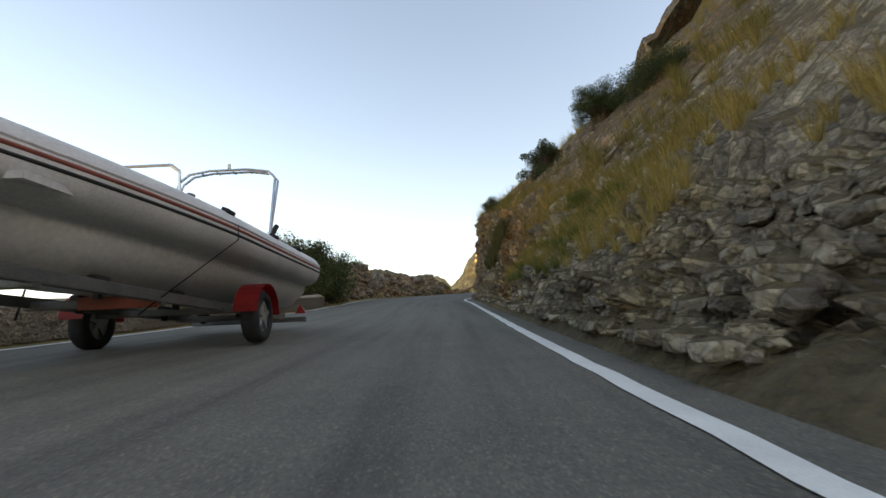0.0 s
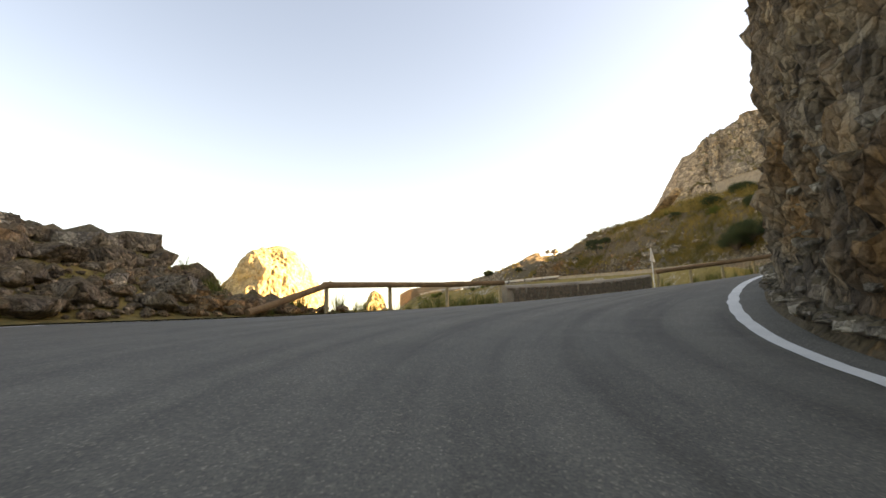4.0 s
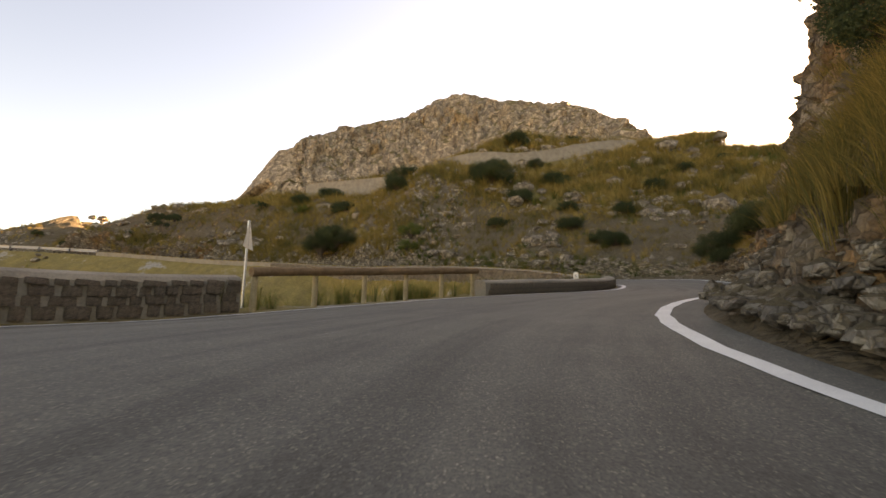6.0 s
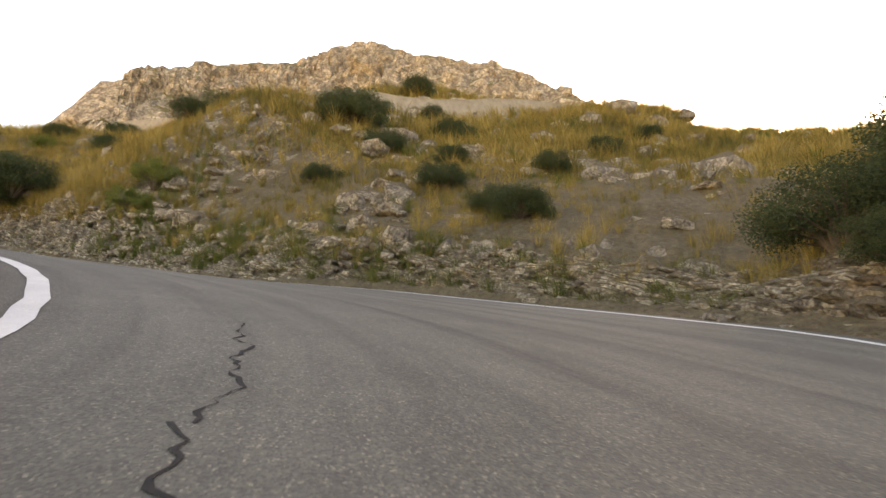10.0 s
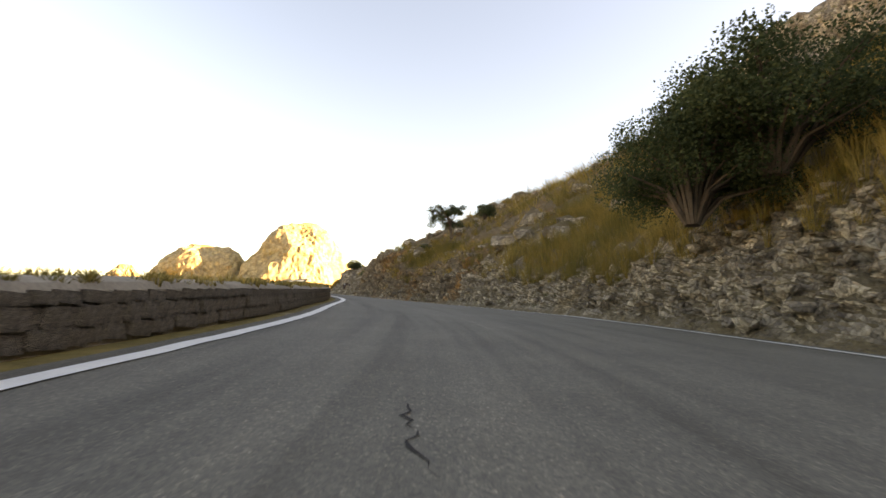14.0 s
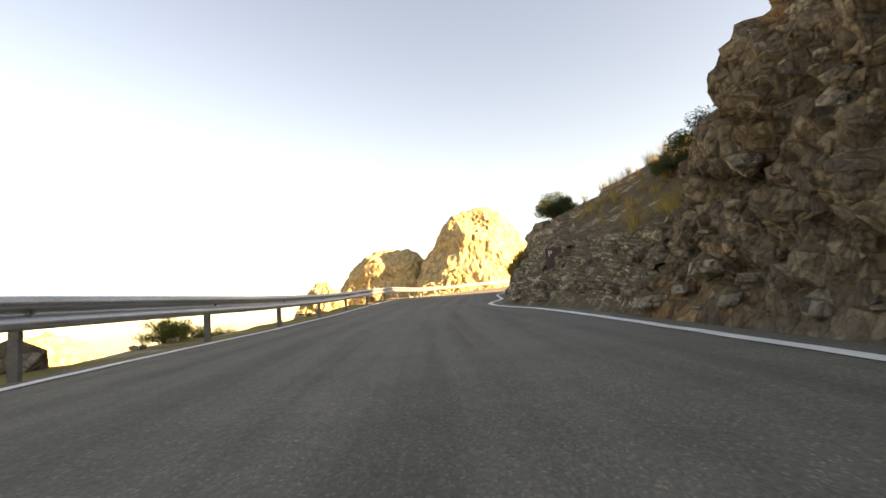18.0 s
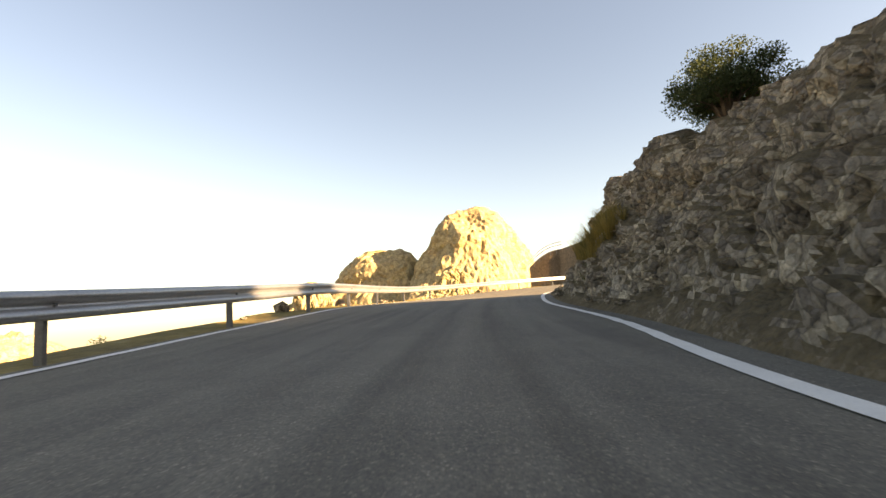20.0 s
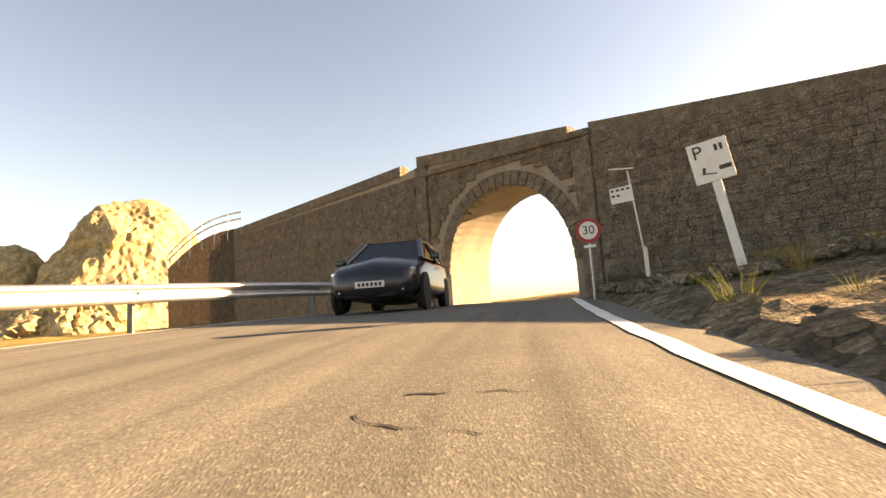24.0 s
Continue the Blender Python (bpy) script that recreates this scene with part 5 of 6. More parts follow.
# hillside
for p, z in (((70.5, 64.2, 25.4), 1.5), ((68.3, 51.6, 24.0), 1.6), ((85.9, 52.0, 34.3), 1.4), ((71.8, 44.4, 24.0), 1.1), ((94.8, 44.1, 36.7), 0.9), ((47.4, 34.4, 11.5), 0.9), ((60.0, 48.0, 17.0), 0.8)):
    plant_at(0, (p[0], p[1], max(ground_z(p[0], p[1]) - 0.3, p[2] - 3.5)), z, "round dark shrub on the hillside")
for k in range(42):
    x, y = fr.uniform(50, 112), fr.uniform(10, 120)
    q, d = nearest(np.array([x]), np.array([y]))
    if d[0] > 14:
        plant_at(k % 2, (x, y, ground_z(x, y) - 0.2), fr.uniform(0.4, 1.1), "dark shrub dotted on the hillside")
for k, ob in enumerate(PROTO):
    ob.matrix_world = Matrix.Translation(Vector(road_at(103.3 + 6 * k, float(np.interp(106, RS, r_wr)) + 11.0, float(right_rise(np.array([103.3 + 6 * k]), np.array([11.0]))[0]) - 0.2)))


# ---- boat on its trailer ----
def thing_at(name, m, label, category):
    return tagged(empty(name, m), label, category)


MAT.update({
    "tube_cloth": plain("grey_hypalon", (0.50, 0.50, 0.485), (0.62, 0.62, 0.60), 2.0, 0.55, 0, 0.1, 0.3, 40),
    "hull_white": plain("scuffed_gelcoat", (0.52, 0.52, 0.51), (0.66, 0.65, 0.63), 1.2, 0.4, 0, 0.05, 0.4, 20),
    "red_strip": plain("faded_red_strip", (0.22, 0.05, 0.035), (0.32, 0.09, 0.06), 3.0, 0.6),
    "red_plastic": plain("red_plastic", (0.30, 0.02, 0.02), (0.42, 0.035, 0.03), 4.0, 0.35),
    "rubber": plain("black_rubber", (0.012, 0.012, 0.012), (0.03, 0.03, 0.03), 8.0, 0.8),
    "chrome": plain("stainless_tube", (0.5, 0.5, 0.5), (0.62, 0.62, 0.62), 3.0, 0.22, 1.0, 0.03),
    "car_paint": plain("black_car_paint", (0.012, 0.013, 0.016), (0.022, 0.023, 0.027), 1.5, 0.22, 0, 0.01, 0.6),
    "car_glass": plain("dark_car_glass", (0.02, 0.024, 0.028), (0.035, 0.04, 0.045), 1.0, 0.06, 0, 0.0, 0.7),
    "lamp_glass": plain("headlamp_glass", (0.55, 0.55, 0.56), (0.75, 0.75, 0.75), 9.0, 0.12, 0.6, 0.05, 0.6),
    "white_panel": plain("white_sign_face", (0.62, 0.61, 0.57), (0.76, 0.75, 0.71), 3.0, 0.45),
    "black": plain("black_print", (0.015, 0.015, 0.015), (0.03, 0.03, 0.03), 5.0, 0.6),
    "brown_sign": plain("dark_brown_sign", (0.05, 0.03, 0.03), (0.085, 0.05, 0.045), 3.0, 0.6),
    "crack": plain("open_crack", (0.018, 0.016, 0.014), (0.035, 0.03, 0.027), 9.0, 0.95),
    "patch": plain("dark_asphalt_patch", (0.055, 0.05, 0.046), (0.085, 0.078, 0.07), 4.0, 0.85, 0, 0.4),
})


def sweep(bm, pts, radii, n=14):
    """A round tube through the points, with a radius at each."""
    rings = []
    for i, p in enumerate(pts):
        t = (pts[min(i + 1, len(pts) - 1)] - pts[max(i - 1, 0)]).normalized()
        u = t.cross(Vector((0, 0, 1))).normalized()
        w = u.cross(t)
        rings.append([bm.verts.new(p + (u * math.cos(2 * math.pi * k / n) + w * math.sin(2 * math.pi * k / n)) * radii[i]) for k in range(n)])
    for a, b in zip(rings, rings[1:]):
        for k in range(n):
            bm.faces.new((a[k], a[(k + 1) % n], b[(k + 1) % n], b[k]))
    bm.faces.new(rings[0][::-1])
    bm.faces.new(rings[-1])


def wheel(parent, x, y, r, w, rim_material):
    """Axle along x; returns the tyre with its rim under it."""
    bm = bmesh.new()
    prof = [(-0.5, 0.62), (-0.5, 0.86), (-0.42, 0.96), (-0.25, 1.0), (0.25, 1.0), (0.42, 0.96), (0.5, 0.86), (0.5, 0.62)]
    n = 28
    rings = [[bm.verts.new((x + px * w, y + r * pr * math.cos(2 * math.pi * k / n), r + r * pr * math.sin(2 * math.pi * k / n))) for px, pr in prof] for k in range(n)]
    for k in range(n):
        a, b = rings[k], rings[(k + 1) % n]
        for j in range(len(prof)):
            bm.faces.new((a[j], b[j], b[(j + 1) % len(prof)], a[(j + 1) % len(prof)]))
    tyre = part("tyre", bm, "rubber", parent, "", True)
    bm = bmesh.new()
    rod(bm, (x - w * 0.3, y, r), (x + w * 0.3, y, r), r * 0.62, None, 24)
    for k in range(5):
        a = 2 * math.pi * k / 5
        for sd in (-1, 1):
            box(bm, 0.03, r * 0.17, r * 0.5, Matrix.Translation((x + sd * w * 0.36, y, r)) @ Matrix.Rotation(a, 4, "X") @ Matrix.Translation((0, 0, r * 0.3)), 0.008)
    for sd in (-1, 1):
        rod(bm, (x + sd * w * 0.3, y, r), (x + sd * w * 0.44, y, r), r * 0.16, None, 12)
    part("rim", bm, rim_material, tyre)
    return tyre


def boat():
    # y towards the stern, x to the right, origin on the road under the axle
    m = road_pose(0.1, -1.15)
    b = thing_at("inflatable_boat", m @ pose(0, 0, -0.2, 1.4), "grey rigid inflatable boat strapped on a road trailer", "boat")
    ys = np.linspace(-6.6, 4.7, 24)
    def half(y):
        return 0.80 * (1 - max(0.0, (-0.5 - y) / 6.4) ** 2.0)
    def rise(y):
        return 1.40 + 0.10 * max(0.0, (-1.5 - y) / 5.0) ** 1.7
    for sx in (-1, 1):
        bm = bmesh.new()
        pts = [Vector((sx * half(y), y, rise(y))) for y in ys] + [Vector((sx * 0.78, 5.05, 1.42))]
        sweep(bm, pts, [0.27] * 24 + [0.12], 18)
        part("tube", bm, "tube_cloth", b, "", True)
        for dz, mat, r in ((0.03, "red_strip", 0.022), (0.085, "hull_white", 0.018), (-0.03, "black", 0.018)):
            bm = bmesh.new()
            sweep(bm, [Vector((sx * (half(y) + 0.262 - abs(dz) * 0.12), y, rise(y) + dz)) for y in ys], [r] * 24, 8)
            part("rubbing_strake", bm, mat, b)
        for y in (-0.9, 1.5, 3.2):
            bm = bmesh.new()
            box(bm, 0.10, 0.3, 0.07, pose(sx * (half(y) + 0.13), y, rise(y) + 0.245, 0, sx * 25), 0.025)
            part("grab_handle", bm, "rubber", b)
    # hull
    bm = bmesh.new()
    rings = []
    for y in ys:
        h, z = half(y), rise(y)
        keel = 0.70 + 0.75 * max(0.0, (-3.2 - y) / 3.4) ** 2
        rings.append([bm.verts.new(q) for q in ((-h - 0.02, y, z - 0.2), (-h * 0.98, y, keel + 0.32), (-h * 0.66, y, keel + 0.08), (0, y, keel), (h * 0.66, y, keel + 0.08), (h * 0.98, y, keel + 0.32), (h + 0.02, y, z - 0.2))])
    for a, c in zip(rings, rings[1:]):
        for k in range(6):
            bm.faces.new((a[k], c[k], c[k + 1], a[k + 1]))
    bm.faces.new(rings[-1])
    part("hull", bm, "hull_white", b, "", True)
    bm = bmesh.new()
    box(bm, 1.5, 9.0, 0.05, pose(0, -0.4, 1.30))
    part("deck", bm, "hull_white", b)
    bm = bmesh.new()
    box(bm, 0.65, 0.8, 0.55, pose(0, 1.0, 1.58), 0.08)
    part("console", bm, "hull_white", b)
    bm = bmesh.new()
    box(bm, 0.75, 0.6, 0.5, pose(0, -0.7, 1.55), 0.08)
    part("seat", bm, "hull_white", b)
    # seat rail
    bm = bmesh.new()
    tube(bm, [(-0.42, -1.0, 1.6), (-0.40, -1.0, 2.12), (-0.3, -1.0, 2.2), (0.3, -1.0, 2.2), (0.40, -1.0, 2.12), (0.42, -1.0, 1.6)], 0.018)
    part("seat_rail", bm, "chrome", b)
    # radar arch
    bm = bmesh.new()
    for dy in (0.0, 0.22):
        tube(bm, [(-0.8, 1.7, 1.5), (-0.74, 2.4 + dy, 2.68), (-0.62, 2.5 + dy, 2.82), (-0.3, 2.5 + dy, 2.87), (0.3, 2.5 + dy, 2.87), (0.62, 2.5 + dy, 2.82), (0.74, 2.4 + dy, 2.68), (0.8, 1.7, 1.5)], 0.02)
    for x in (-0.45, -0.2, 0.05, 0.3, 0.5):
        rod(bm, (x, 2.5, 2.85), (x, 2.72, 2.85), 0.016, None, 6)
    part("radar_arch", bm, "chrome", b, "stainless steel arch of two bent tubes")
    bm = bmesh.new()
    box(bm, 0.12, 0.1, 0.14, pose(-0.58, 2.45, 2.45, 0, 20), 0.03)
    part("spot_lamp", bm, "dark_steel", b)
    bm = bmesh.new()
    rod(bm, (0, 2.5, 2.87), (0, 2.5, 2.97), 0.03, 0.025)
    part("stern_light", bm, "hull_white", b)
    bm = bmesh.new()
    rod(bm, (0.55, 2.6, 1.6), (0.62, 3.1, 2.02), 0.035, 0.045)
    part("rod_holder", bm, "rubber", b)
    # outboard engine tilted at the stern
    bm = bmesh.new()
    box(bm, 0.36, 0.5, 0.4, pose(0, 5.1, 1.6, -15), 0.1)
    box(bm, 0.14, 0.24, 0.7, pose(0, 5.2, 1.15, 15), 0.04)
    part("outboard_engine", bm, "rubber", b)
    # strap over the boat
    for sx in (-1, 1):
        bm = bmesh.new()
        a = [Vector((sx * x, y, z)) for x, y, z in ((0.6, -1.0, 1.67), (0.82, -1.0, 1.68), (1.07, -1.0, 1.48), (1.085, -1.05, 1.31), (0.55, -2.4, 0.5))]
        for p, q in zip(a, a[1:]):
            d = Vector((0, 0.025, 0))
            vs = [bm.verts.new(c) for c in (p - d, p + d, q + d, q - d)]
            bm.faces.new(vs)
        bmesh.ops.solidify(bm, geom=bm.faces[:], thickness=0.006)
        part("strap", bm, "rubber", b)
    # true length
    for ob in b.children:
        ob.data.transform(Matrix.Diagonal((1, 0.63, 1, 1)))
    # trailer
    t = thing_at("boat_trailer", m.copy(), "galvanised boat trailer with red mudguards and a rear light board", "trailer")
    for sx in (-1, 1):
        wheel(t, sx * 0.98 + 0.07, 0.0, 0.31, 0.19, "steel")
        bm = bmesh.new()
        arc = [(math.cos(a) * 0.38, 0.31 + math.sin(a) * 0.38) for a in np.linspace(radians(5), radians(175), 14)]
        vs = [[bm.verts.new((sx * 0.98 + 0.07 + x, y, z)) for x in (-0.14, 0.14)] for y, z in arc]
        for p, q in zip(vs, vs[1:]):
            bm.faces.new((p[0], p[1], q[1], q[0]))
        bmesh.ops.solidify(bm, geom=bm.faces[:], thickness=0.02)
        part("mudguard", bm, "red_plastic", t, "faded red mudguard")
        bm = bmesh.new()
        box(bm, 0.07, 5.4, 0.1, pose(sx * 0.62, -0.4, 0.44), 0.01)
        part("frame_rail", bm, "dark_steel", t)
        for y in (-2.0, -0.8, 0.8, 1.9):
            bm = bmesh.new()
            rod(bm, (sx * 0.5, y - 0.09, 0.50), (sx * 0.5, y + 0.09, 0.50), 0.055, None, 12)
            box(bm, 0.05, 0.05, 0.16, pose(sx * 0.5, y, 0.44))
            part("keel_roller", bm, "rubber", t)
        bm = bmesh.new()
        q = [(-0.09, 0.5), (0.09, 0.5), (0, 0.66)]
        f = [bm.verts.new((sx * 0.85 + x, 2.48, z)) for x, z in q]
        k = [bm.verts.new((sx * 0.85 + x, 2.51, z)) for x, z in q]
        bm.faces.new(f)
        bm.faces.new(k[::-1])
        for i in range(3):
            bm.faces.new((f[i], k[i], k[(i + 1) % 3], f[(i + 1) % 3]))
        part("reflector", bm, "red_plastic", t, "red triangular reflector")
    for y in (-2.8, -1.3, 0.0, 1.4, 2.45):
        bm = bmesh.new()
        box(bm, 1.9 if y == 0 else 1.3 if y < 2 else 1.9, 0.08, 0.08, pose(0, y, 0.40), 0.01)
        part("cross_member", bm, "dark_steel", t)
    bm = bmesh.new()
    box(bm, 0.08, 1.7, 0.08, pose(0, -3.8, 0.42), 0.01)
    part("drawbar", bm, "steel", t)
    bm = bmesh.new()
    box(bm, 0.75, 0.03, 0.12, pose(0.25, -1.35, 0.40), 0.005)
    part("side_board", bm, "red_strip", t)


boat()


# ---- dark car coming through the arch ----
def car():
    px, py, pz = (60.0, 158.7, 15.8)
    s, d = nearest(np.array([px]), np.array([py]))
    z = float(road_at(float(s[0]), float(d[0]))[2])
    # y forwards, which is towards the road user
    m = Matrix.Translation((px, py, z)) @ Matrix.Rotation(radians(-(38 + 180)), 4, "Z")
    c = thing_at("car", m, "black hatchback with its headlamps catching the sun", "car")
    # side profile: y, lower and upper body, half width
    st = [(-1.95, 0.42, 0.86, 0.66), (-1.85, 0.3, 0.98, 0.78), (-1.4, 0.24, 1.0, 0.84), (-0.6, 0.22, 0.97, 0.86), (0.4, 0.22, 0.95, 0.86), (1.0, 0.22, 0.93, 0.85), (1.5, 0.24, 0.84, 0.82), (1.82, 0.27, 0.74, 0.74), (1.98, 0.32, 0.6, 0.58)]
    bm = bmesh.new()
    rings = []
    for y, lo, hi, w in st:
        half = [(w * 0.86, lo), (w, lo + 0.12), (w, (lo + hi) / 2), (w * 0.96, hi - 0.08), (w * 0.86, hi)]
        rings.append([bm.verts.new((x, y, zz)) for x, zz in half] + [bm.verts.new((-x, y, zz)) for x, zz in reversed(half)])
    for a, b in zip(rings, rings[1:]):
        for k in range(10):
            bm.faces.new((a[k], b[k], b[(k + 1) % 10], a[(k + 1) % 10]))
    bm.faces.new(rings[0])
    bm.faces.new(rings[-1][::-1])
    bmesh.ops.recalc_face_normals(bm, faces=bm.faces[:])
    bmesh.ops.subdivide_edges(bm, edges=bm.edges[:], cuts=1, use_grid_fill=True, smooth=0.4)
    part("body", bm, "car_paint", c, "", True)
    # cabin
    bm = bmesh.new()
    for w_in in (0,):
        top = [(-1.30, 1.37, 0.56), (-0.3, 1.43, 0.59), (0.2, 1.41, 0.57)]
        a = [[bm.verts.new((sx * x, y, zz)) for sx in (-1, -0.5, 0.5, 1)] for y, zz, x in top]
        for p, q in zip(a, a[1:]):
            for k in range(3):
                bm.faces.new((p[k], p[k + 1], q[k + 1], q[k]))
        bmesh.ops.solidify(bm, geom=bm.faces[:], thickness=0.04)
    part("roof", bm, "car_paint", c, "", True)
    def pane(name, q):
        bm = bmesh.new()
        bm.faces.new([bm.verts.new(p) for p in q])
        bmesh.ops.solidify(bm, geom=bm.faces[:], thickness=0.012)
        return part(name, bm, "car_glass", c)
    pane("windscreen", [(-0.70, 1.05, 0.93), (0.70, 1.05, 0.93), (0.54, 0.23, 1.39), (-0.54, 0.23, 1.39)])
    pane("rear_window", [(-0.68, -1.72, 0.98), (0.68, -1.72, 0.98), (0.55, -1.30, 1.36), (-0.55, -1.30, 1.36)])
    for sx in (-1, 1):
        pane("side_window", [(sx * 0.78, 0.80, 0.96), (sx * 0.80, -0.30, 0.98), (sx * 0.60, -0.30, 1.39), (sx * 0.585, 0.16, 1.37)])
        pane("side_window", [(sx * 0.80, -0.38, 0.98), (sx * 0.76, -1.45, 1.0), (sx * 0.60, -1.18, 1.34), (sx * 0.60, -0.38, 1.39)])
        bm = bmesh.new()
        tube(bm, [(sx * 0.745, 1.06, 0.93), (sx * 0.58, 0.22, 1.40), (sx * 0.60, -0.34, 1.42), (sx * 0.58, -1.26, 1.36), (sx * 0.72, -1.75, 0.97)], 0.06, 8)
        part("pillar", bm, "car_paint", c)
        bm = bmesh.new()
        rod(bm, (sx * 0.61, -0.34, 1.40), (sx * 0.82, -0.34, 0.95), 0.03, None, 8)
        part("pillar", bm, "car_paint", c)
        bm = bmesh.new()
        box(bm, 0.2, 0.12, 0.13, pose(sx * 0.96, 0.72, 1.0), 0.04)
        part("mirror", bm, "car_paint", c)
        bm = bmesh.new()
        box(bm, 0.34, 0.16, 0.15, pose(sx * 0.60, 1.76, 0.66, -18, 0, sx * -24), 0.05)
        part("headlight", bm, "lamp_glass", c)
        bm = bmesh.new()
        box(bm, 0.13, 0.06, 0.07, pose(sx * 0.52, 1.93, 0.36), 0.02)
        part("fog_lamp", bm, "lamp_glass", c)
        bm = bmesh.new()
        box(bm, 0.02, 0.16, 0.03, pose(sx * 0.865, -0.15, 0.82), 0.008)
        part("door_handle", bm, "car_paint", c)
        for y in (1.22, -1.25):
            wheel(c, sx * 0.77, y, 0.30, 0.19, "steel")
            bm = bmesh.new()
            rod(bm, (sx * 0.80, y, 0.31), (sx * 0.866, y, 0.31), 0.355, None, 24)
            part("wheel_arch", bm, "rubber", c)
    bm = bmesh.new()
    box(bm, 0.46, 0.05, 0.12, pose(0, 1.95, 0.60), 0.03)
    part("grille", bm, "rubber", c)
    bm = bmesh.new()
    box(bm, 0.9, 0.05, 0.12, pose(0, 1.94, 0.30), 0.03)
    part("air_intake", bm, "rubber", c)
    bm = bmesh.new()
    box(bm, 0.52, 0.02, 0.11, pose(0, 1.995, 0.46), 0.005)
    plate = part("number_plate", bm, "white_panel", c, "white plate with unreadable dark marks")
    for k in range(6):
        bm = bmesh.new()
        box(bm, 0.045, 0.006, 0.06, pose(-0.19 + 0.075 * k, 2.009, 0.46))
        part("bar", bm, "black", plate)


car()


# ---- signs ----
def letters(text, size, m, material, parent):
    cu = bpy.data.curves.new("lettering", "FONT")
    cu.body, cu.size, cu.align_x, cu.align_y, cu.extrude = text, size, "CENTER", "CENTER", 0.003
    tmp = bpy.data.objects.new("lettering", cu)
    scene.collection.objects.link(tmp)
    dg = bpy.context.evaluated_depsgraph_get()
    me = bpy.data.meshes.new_from_object(tmp.evaluated_get(dg))
    bpy.data.objects.remove(tmp)
    me.materials.clear()
    me.materials.append(MAT[material])
    ob = new("lettering", me)
    ob.parent = parent
    ob.matrix_basis = m
    return ob


def sign_base(name, foot, toward, label, category="road sign"):
    """Origin at the post's foot; -y faces the road user."""
    a = math.atan2(foot[1] - toward[1], foot[0] - toward[0])
    m = Matrix.Translation(Vector(foot)) @ Matrix.Rotation(a - math.pi / 2, 4, "Z")
    return thing_at(name, m, label, category)


EYE = road_at(189.4, 2.4)
FACE = pose(0, 0, 0, 90)


def speed_sign():
    t = sign_base("speed_sign", (62.7, 155.8, 16.0), EYE, "round red-ringed speed limit sign on a steel post")
    bm = bmesh.new()
    rod(bm, (0, 0.03, -0.5), (0, 0.03, 1.36), 0.03)
    part("post", bm, "steel", t)
    bm = bmesh.new()
    rod(bm, (0, -0.01, 1.16), (0, 0.01, 1.16), 0.235, None, 32)
    disc = part("disc", bm, "red_plastic", t)
    bm = bmesh.new()
    rod(bm, (0, -0.016, 1.16), (0, -0.011, 1.16), 0.17, None, 32)
    part("sign_face", bm, "white_panel", disc)
    letters("30", 0.23, pose(0, -0.02, 1.16, 90), "black", disc)
    bm = bmesh.new()
    box(bm, 0.22, 0.012, 0.05, pose(0, -0.01, 0.86))
    part("sub_plate", bm, "white_panel", t)


def panel_sign(foot, w, h, z, tilt, post_r, label, arm=False, big=False):
    t = sign_base("notice_sign", foot, EYE, label, "sign")
    lean = Matrix.Rotation(radians(tilt), 4, "Y")
    bm = bmesh.new()
    if big:
        box(bm, 0.11, 0.05, z + 0.7, lean @ pose(0, 0.04, (z - 0.7) / 2), 0.01)
    else:
        rod(bm, lean @ Vector((0, 0.03, -0.6)), lean @ Vector((0, 0.03, z + (0.55 if arm else 0.1))), post_r)
        box(bm, 0.1, 0.1, 0.7, pose(0, 0.03, 0.05), 0.01)
    part("post", bm, "white_panel" if big else "steel", t)
    if arm:
        bm = bmesh.new()
        top = lean @ Vector((0, 0.03, z + 0.6))
        rod(bm, top + Vector((-0.42, 0, 0.04)), top + Vector((0.14, 0, -0.01)), 0.02)
        part("arm", bm, "white_panel", t)
    bm = bmesh.new()
    M = lean @ pose(0 if big else -0.24, 0, z)
    box(bm, w, 0.02, h, M, 0.004)
    p = part("panel", bm, "white_panel", t)
    if big:
        letters("P", 0.24, M @ pose(-w * 0.27, -0.016, h * 0.25, 90), "patch", p)
        for x, zz, sw, sh_ in ((0.2, 0.28, 0.05, 0.16), (0.33, 0.28, 0.05, 0.16), (-0.12, -0.3, 0.24, 0.03), (-0.22, -0.2, 0.05, 0.14), (0.3, -0.22, 0.2, 0.1)):
            bm = bmesh.new()
            box(bm, sw * w * 1.5, 0.006, sh_ * h, M @ pose(x * w, -0.013, zz * h, 0, 12 * (x < 0)))
            part("pictogram", bm, "patch", p)
    else:
        for r in range(2):
            for k in range(4 if r == 0 else 2):
                bm = bmesh.new()
                box(bm, 0.075, 0.006, 0.05, M @ pose(-0.19 + 0.12 * k, -0.013, 0.12 - 0.13 * r))
                part("bar", bm, "patch", p)
    return t


speed_sign()
panel_sign((65.5, 156.8, 16.6), 0.52, 0.38, 1.72, -5, 0.025, "small white notice panel on a thin bent pole", True)
panel_sign((61.75, 152.45, 16.1), 0.46, 0.53, 1.4, -8, 0.04, "white parking notice leaning on a broad pale post", False, True)


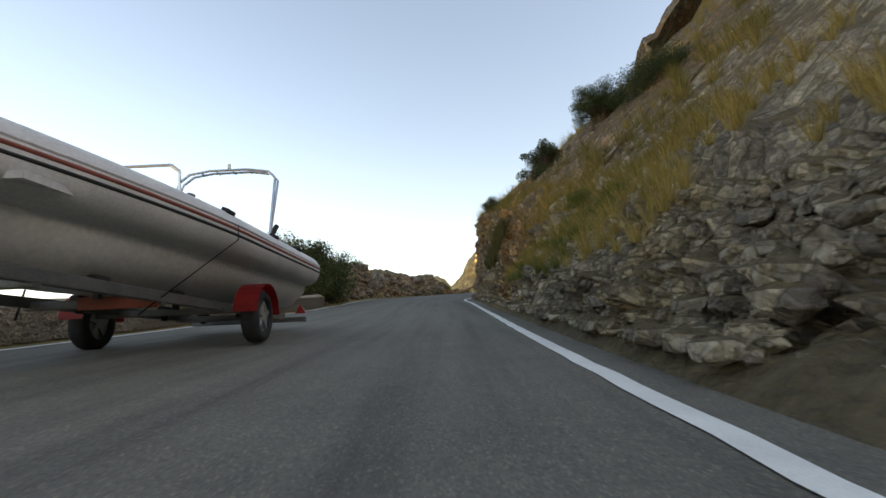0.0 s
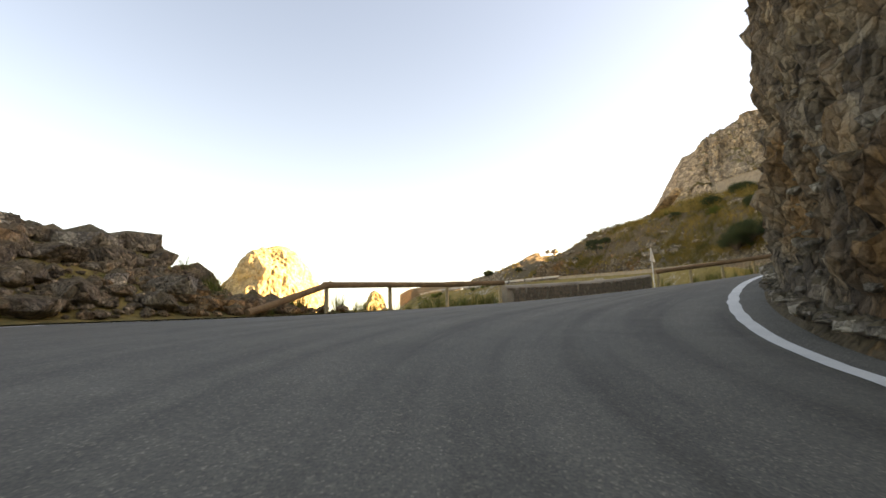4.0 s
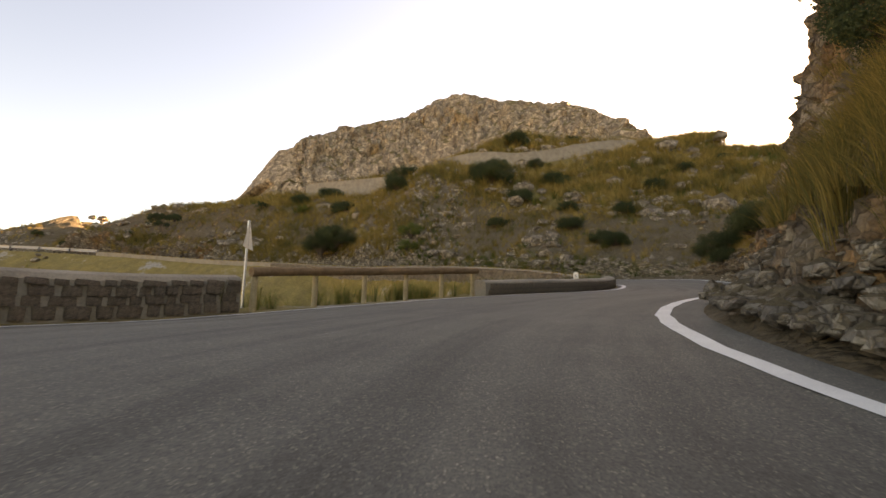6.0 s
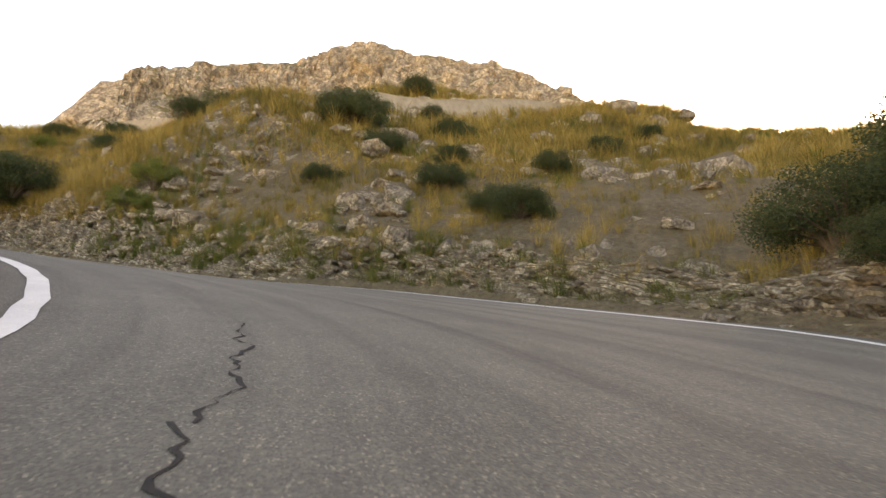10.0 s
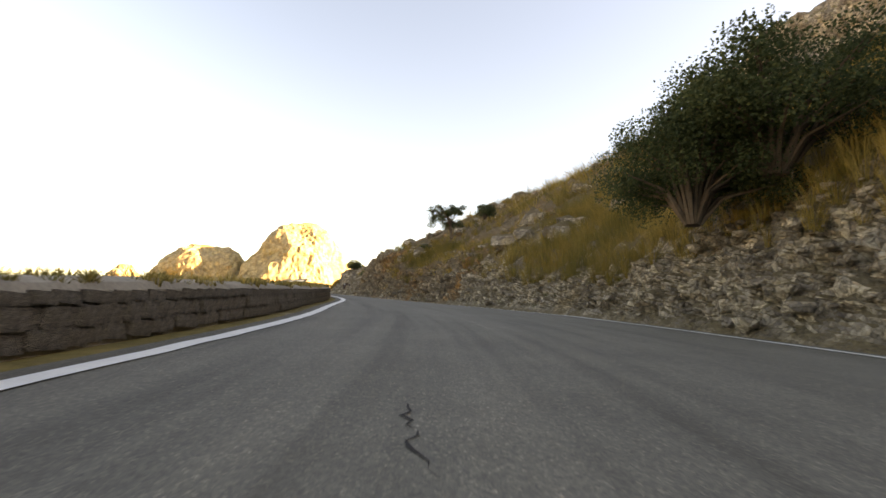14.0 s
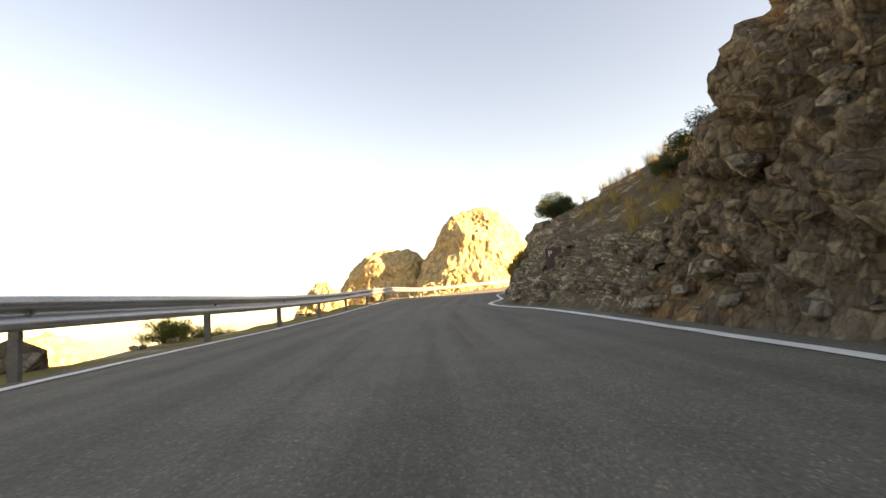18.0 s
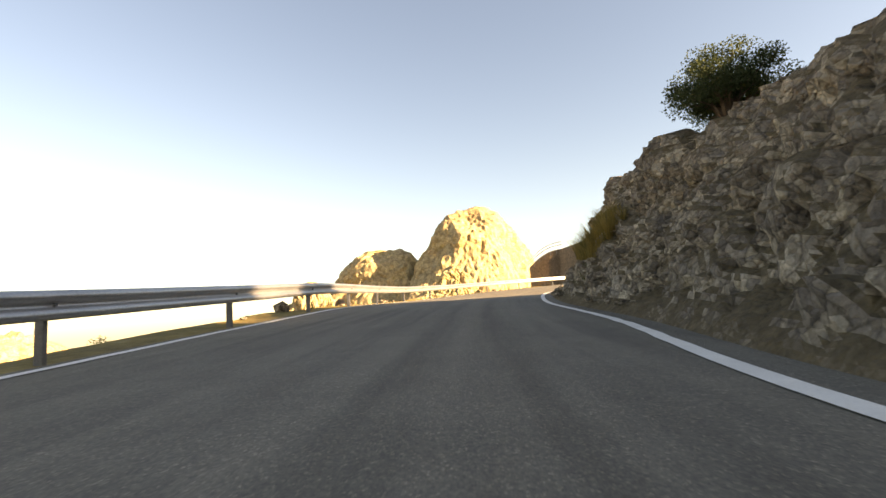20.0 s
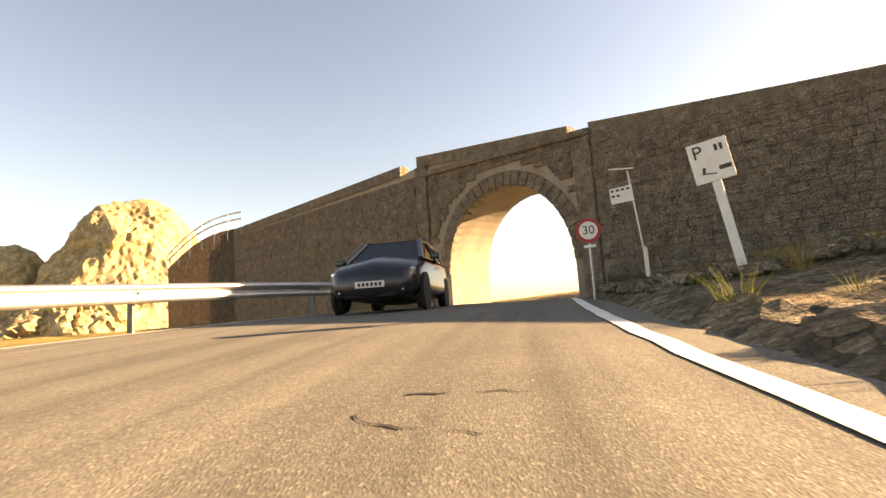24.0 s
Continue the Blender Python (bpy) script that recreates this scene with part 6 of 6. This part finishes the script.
def brown_p():
    t = sign_base("parking_sign", (52.4, 112.7, 13.8), road_at(139.6, 0), "dark brown parking sign half hidden in dry grass", "road sign")
    for x in (-0.16, 0.2, 0.34):
        bm = bmesh.new()
        rod(bm, (x, 0.03, -0.6), (x, 0.03, 0.95 if x < 0.3 else 0.9), 0.025)
        part("post", bm, "wood", t)
    bm = bmesh.new()
    box(bm, 0.48, 0.025, 0.66, pose(0, 0, 0.72), 0.005)
    p = part("panel", bm, "brown_sign", t)
    letters("P", 0.24, pose(-0.1, -0.02, 0.9, 90), "white_panel", p)
    bm = bmesh.new()
    box(bm, 0.18, 0.02, 0.58, pose(0.38, 0.03, 0.72, 0, 0, -30), 0.005)
    part("side_panel", bm, "brown_sign", t)


brown_p()


def warning_sign():
    p = road_at(48.7, -(float(np.interp(48.7, RS, r_wl)) + 1.25), -0.1)
    t = sign_base("warning_sign", p, road_at(41.3, 0), "white triangular sign on a thin post behind the railing")
    t.matrix_world = t.matrix_world @ Matrix.Rotation(radians(80), 4, "Z")
    bm = bmesh.new()
    rod(bm, (0, 0.02, -0.8), (0, 0.02, 1.75), 0.025)
    part("post", bm, "steel", t)
    bm = bmesh.new()
    f = [bm.verts.new(q) for q in ((-0.3, 0, 1.22), (0.3, 0, 1.22), (0, 0, 1.76))]
    bm.faces.new(f)
    bmesh.ops.solidify(bm, geom=bm.faces[:], thickness=0.02)
    part("panel", bm, "white_panel", t)


warning_sign()


def km_stone():
    t = thing_at("kilometre_stone", road_pose(60.3, -(float(np.interp(60.3, RS, r_wl)) + 0.95), 0.12, 10) @ Matrix.Scale(0.62, 4), "small white kilometre stone with a rounded head", "milestone")
    bm = bmesh.new()
    box(bm, 0.3, 0.16, 1.0, pose(0, 0, 0.2), 0.05)
    rod(bm, (0, -0.08, 0.7), (0, 0.08, 0.7), 0.15, None, 20)
    part("stone_body", bm, "white_panel", t)
    bm = bmesh.new()
    box(bm, 0.2, 0.1, 0.12, pose(0, 0, -0.3))
    part("base", bm, "mortar", t)
    letters("6", 0.2, pose(0.0, -0.09, 0.62, 90), "black", t)


km_stone()


# ---- handrail that goes down from the bridge's end ----
def handrail():
    a, b = Vector((60.1, 180.6, 22.5)), Vector((56.4, 189.0, 21.0))
    t = thing_at("handrail", Matrix.Translation(a), "curved double pipe handrail beside the bridge steps", "handrail")
    def at(k, dz):
        p = (b - a) * k
        return Vector((p.x, p.y, p.z + 0.9 * math.sin(math.pi * k) * 0.7 + dz))
    for dz in (0.0, -0.4):
        bm = bmesh.new()
        sweep(bm, [at(k, dz) for k in np.linspace(0, 1, 14)], [0.05] * 14, 8)
        part("rail", bm, "steel", t)
    for k in np.linspace(0, 1, 7):
        bm = bmesh.new()
        rod(bm, at(k, 0), at(k, -1.6), 0.035)
        part("baluster", bm, "steel", t)
    bm = bmesh.new()
    pts = [at(k, -0.95) for k in np.linspace(0, 1, 12)]
    vs = [[bm.verts.new(p + Vector((0, 0, 0))), bm.verts.new(p - Vector((0, 0, 6)))] for p in pts]
    for p, q in zip(vs, vs[1:]):
        bm.faces.new((p[0], q[0], q[1], p[1]))
    bmesh.ops.solidify(bm, geom=bm.faces[:], thickness=0.4)
    part("step_wall", bm, "stone", t)


handrail()


# ---- cracks and patches in the asphalt ----
def crack(a, b, wide, seed, wander=0.12):
    rng = random.Random(seed)
    (s0, d0), (s1, d1) = a, b
    n = max(8, int(math.hypot(s1 - s0, d1 - d0) / 0.06))
    left, right, off = [], [], 0.0
    for k in range(n + 1):
        u = k / n
        off = off * 0.9 + rng.uniform(-1, 1) * wander * 0.4
        w = wide * rng.uniform(0.15, 1.0) * (1 if rng.random() > 0.12 else 0.05)
        q = off * math.sin(math.pi * min(1, u * 3) / 2)
        du, dv = (s1 - s0), (d1 - d0)
        L = math.hypot(du, dv)
        ps, pd = s0 + du * u - dv / L * q, d0 + dv * u + du / L * q
        for arr, sg in ((left, -1), (right, 1)):
            d = pd + sg * w * du / L
            arr.append(road_at(ps - sg * w * dv / L, d, float(crown(np.array(ps), np.array(d))) + 0.004))
    v = [p.tolist() for q in zip(left, right) for p in q]
    ob = raw("crack", v, [(2 * k, 2 * k + 1, 2 * k + 3, 2 * k + 2) for k in range(n)], "crack")
    ob.parent = road


CRACKS = [((72.1, -1.15), (69.6, -1.38), 0.014), ((69.6, -1.38), (69.0, -1.21), 0.016), ((98.3, -1.2), (97.5, -1.1), 0.010),
          ((92.2, -1.5), (93.0, -1.75), 0.012), ((121.3, -1.04), (120.2, -1.1), 0.010), ((186.3, -0.37), (185.0, 1.66), 0.012),
          ((185.0, 1.66), (184.6, 2.45), 0.014), ((191.7, 1.92), (191.6, 2.41), 0.014), ((191.4, 1.79), (191.1, 2.21), 0.010),
          ((164.4, 1.89), (165.1, 1.2), 0.02), ((57.8, -0.28), (56.5, 0.45), 0.006), ((130.7, -0.02), (129.5, -0.13), 0.006)]
for k, (a, b, w) in enumerate(CRACKS):
    if abs(a[0] - b[0]) + abs(a[1] - b[1]) < 15:
        crack(a, b, w, 60 + k)
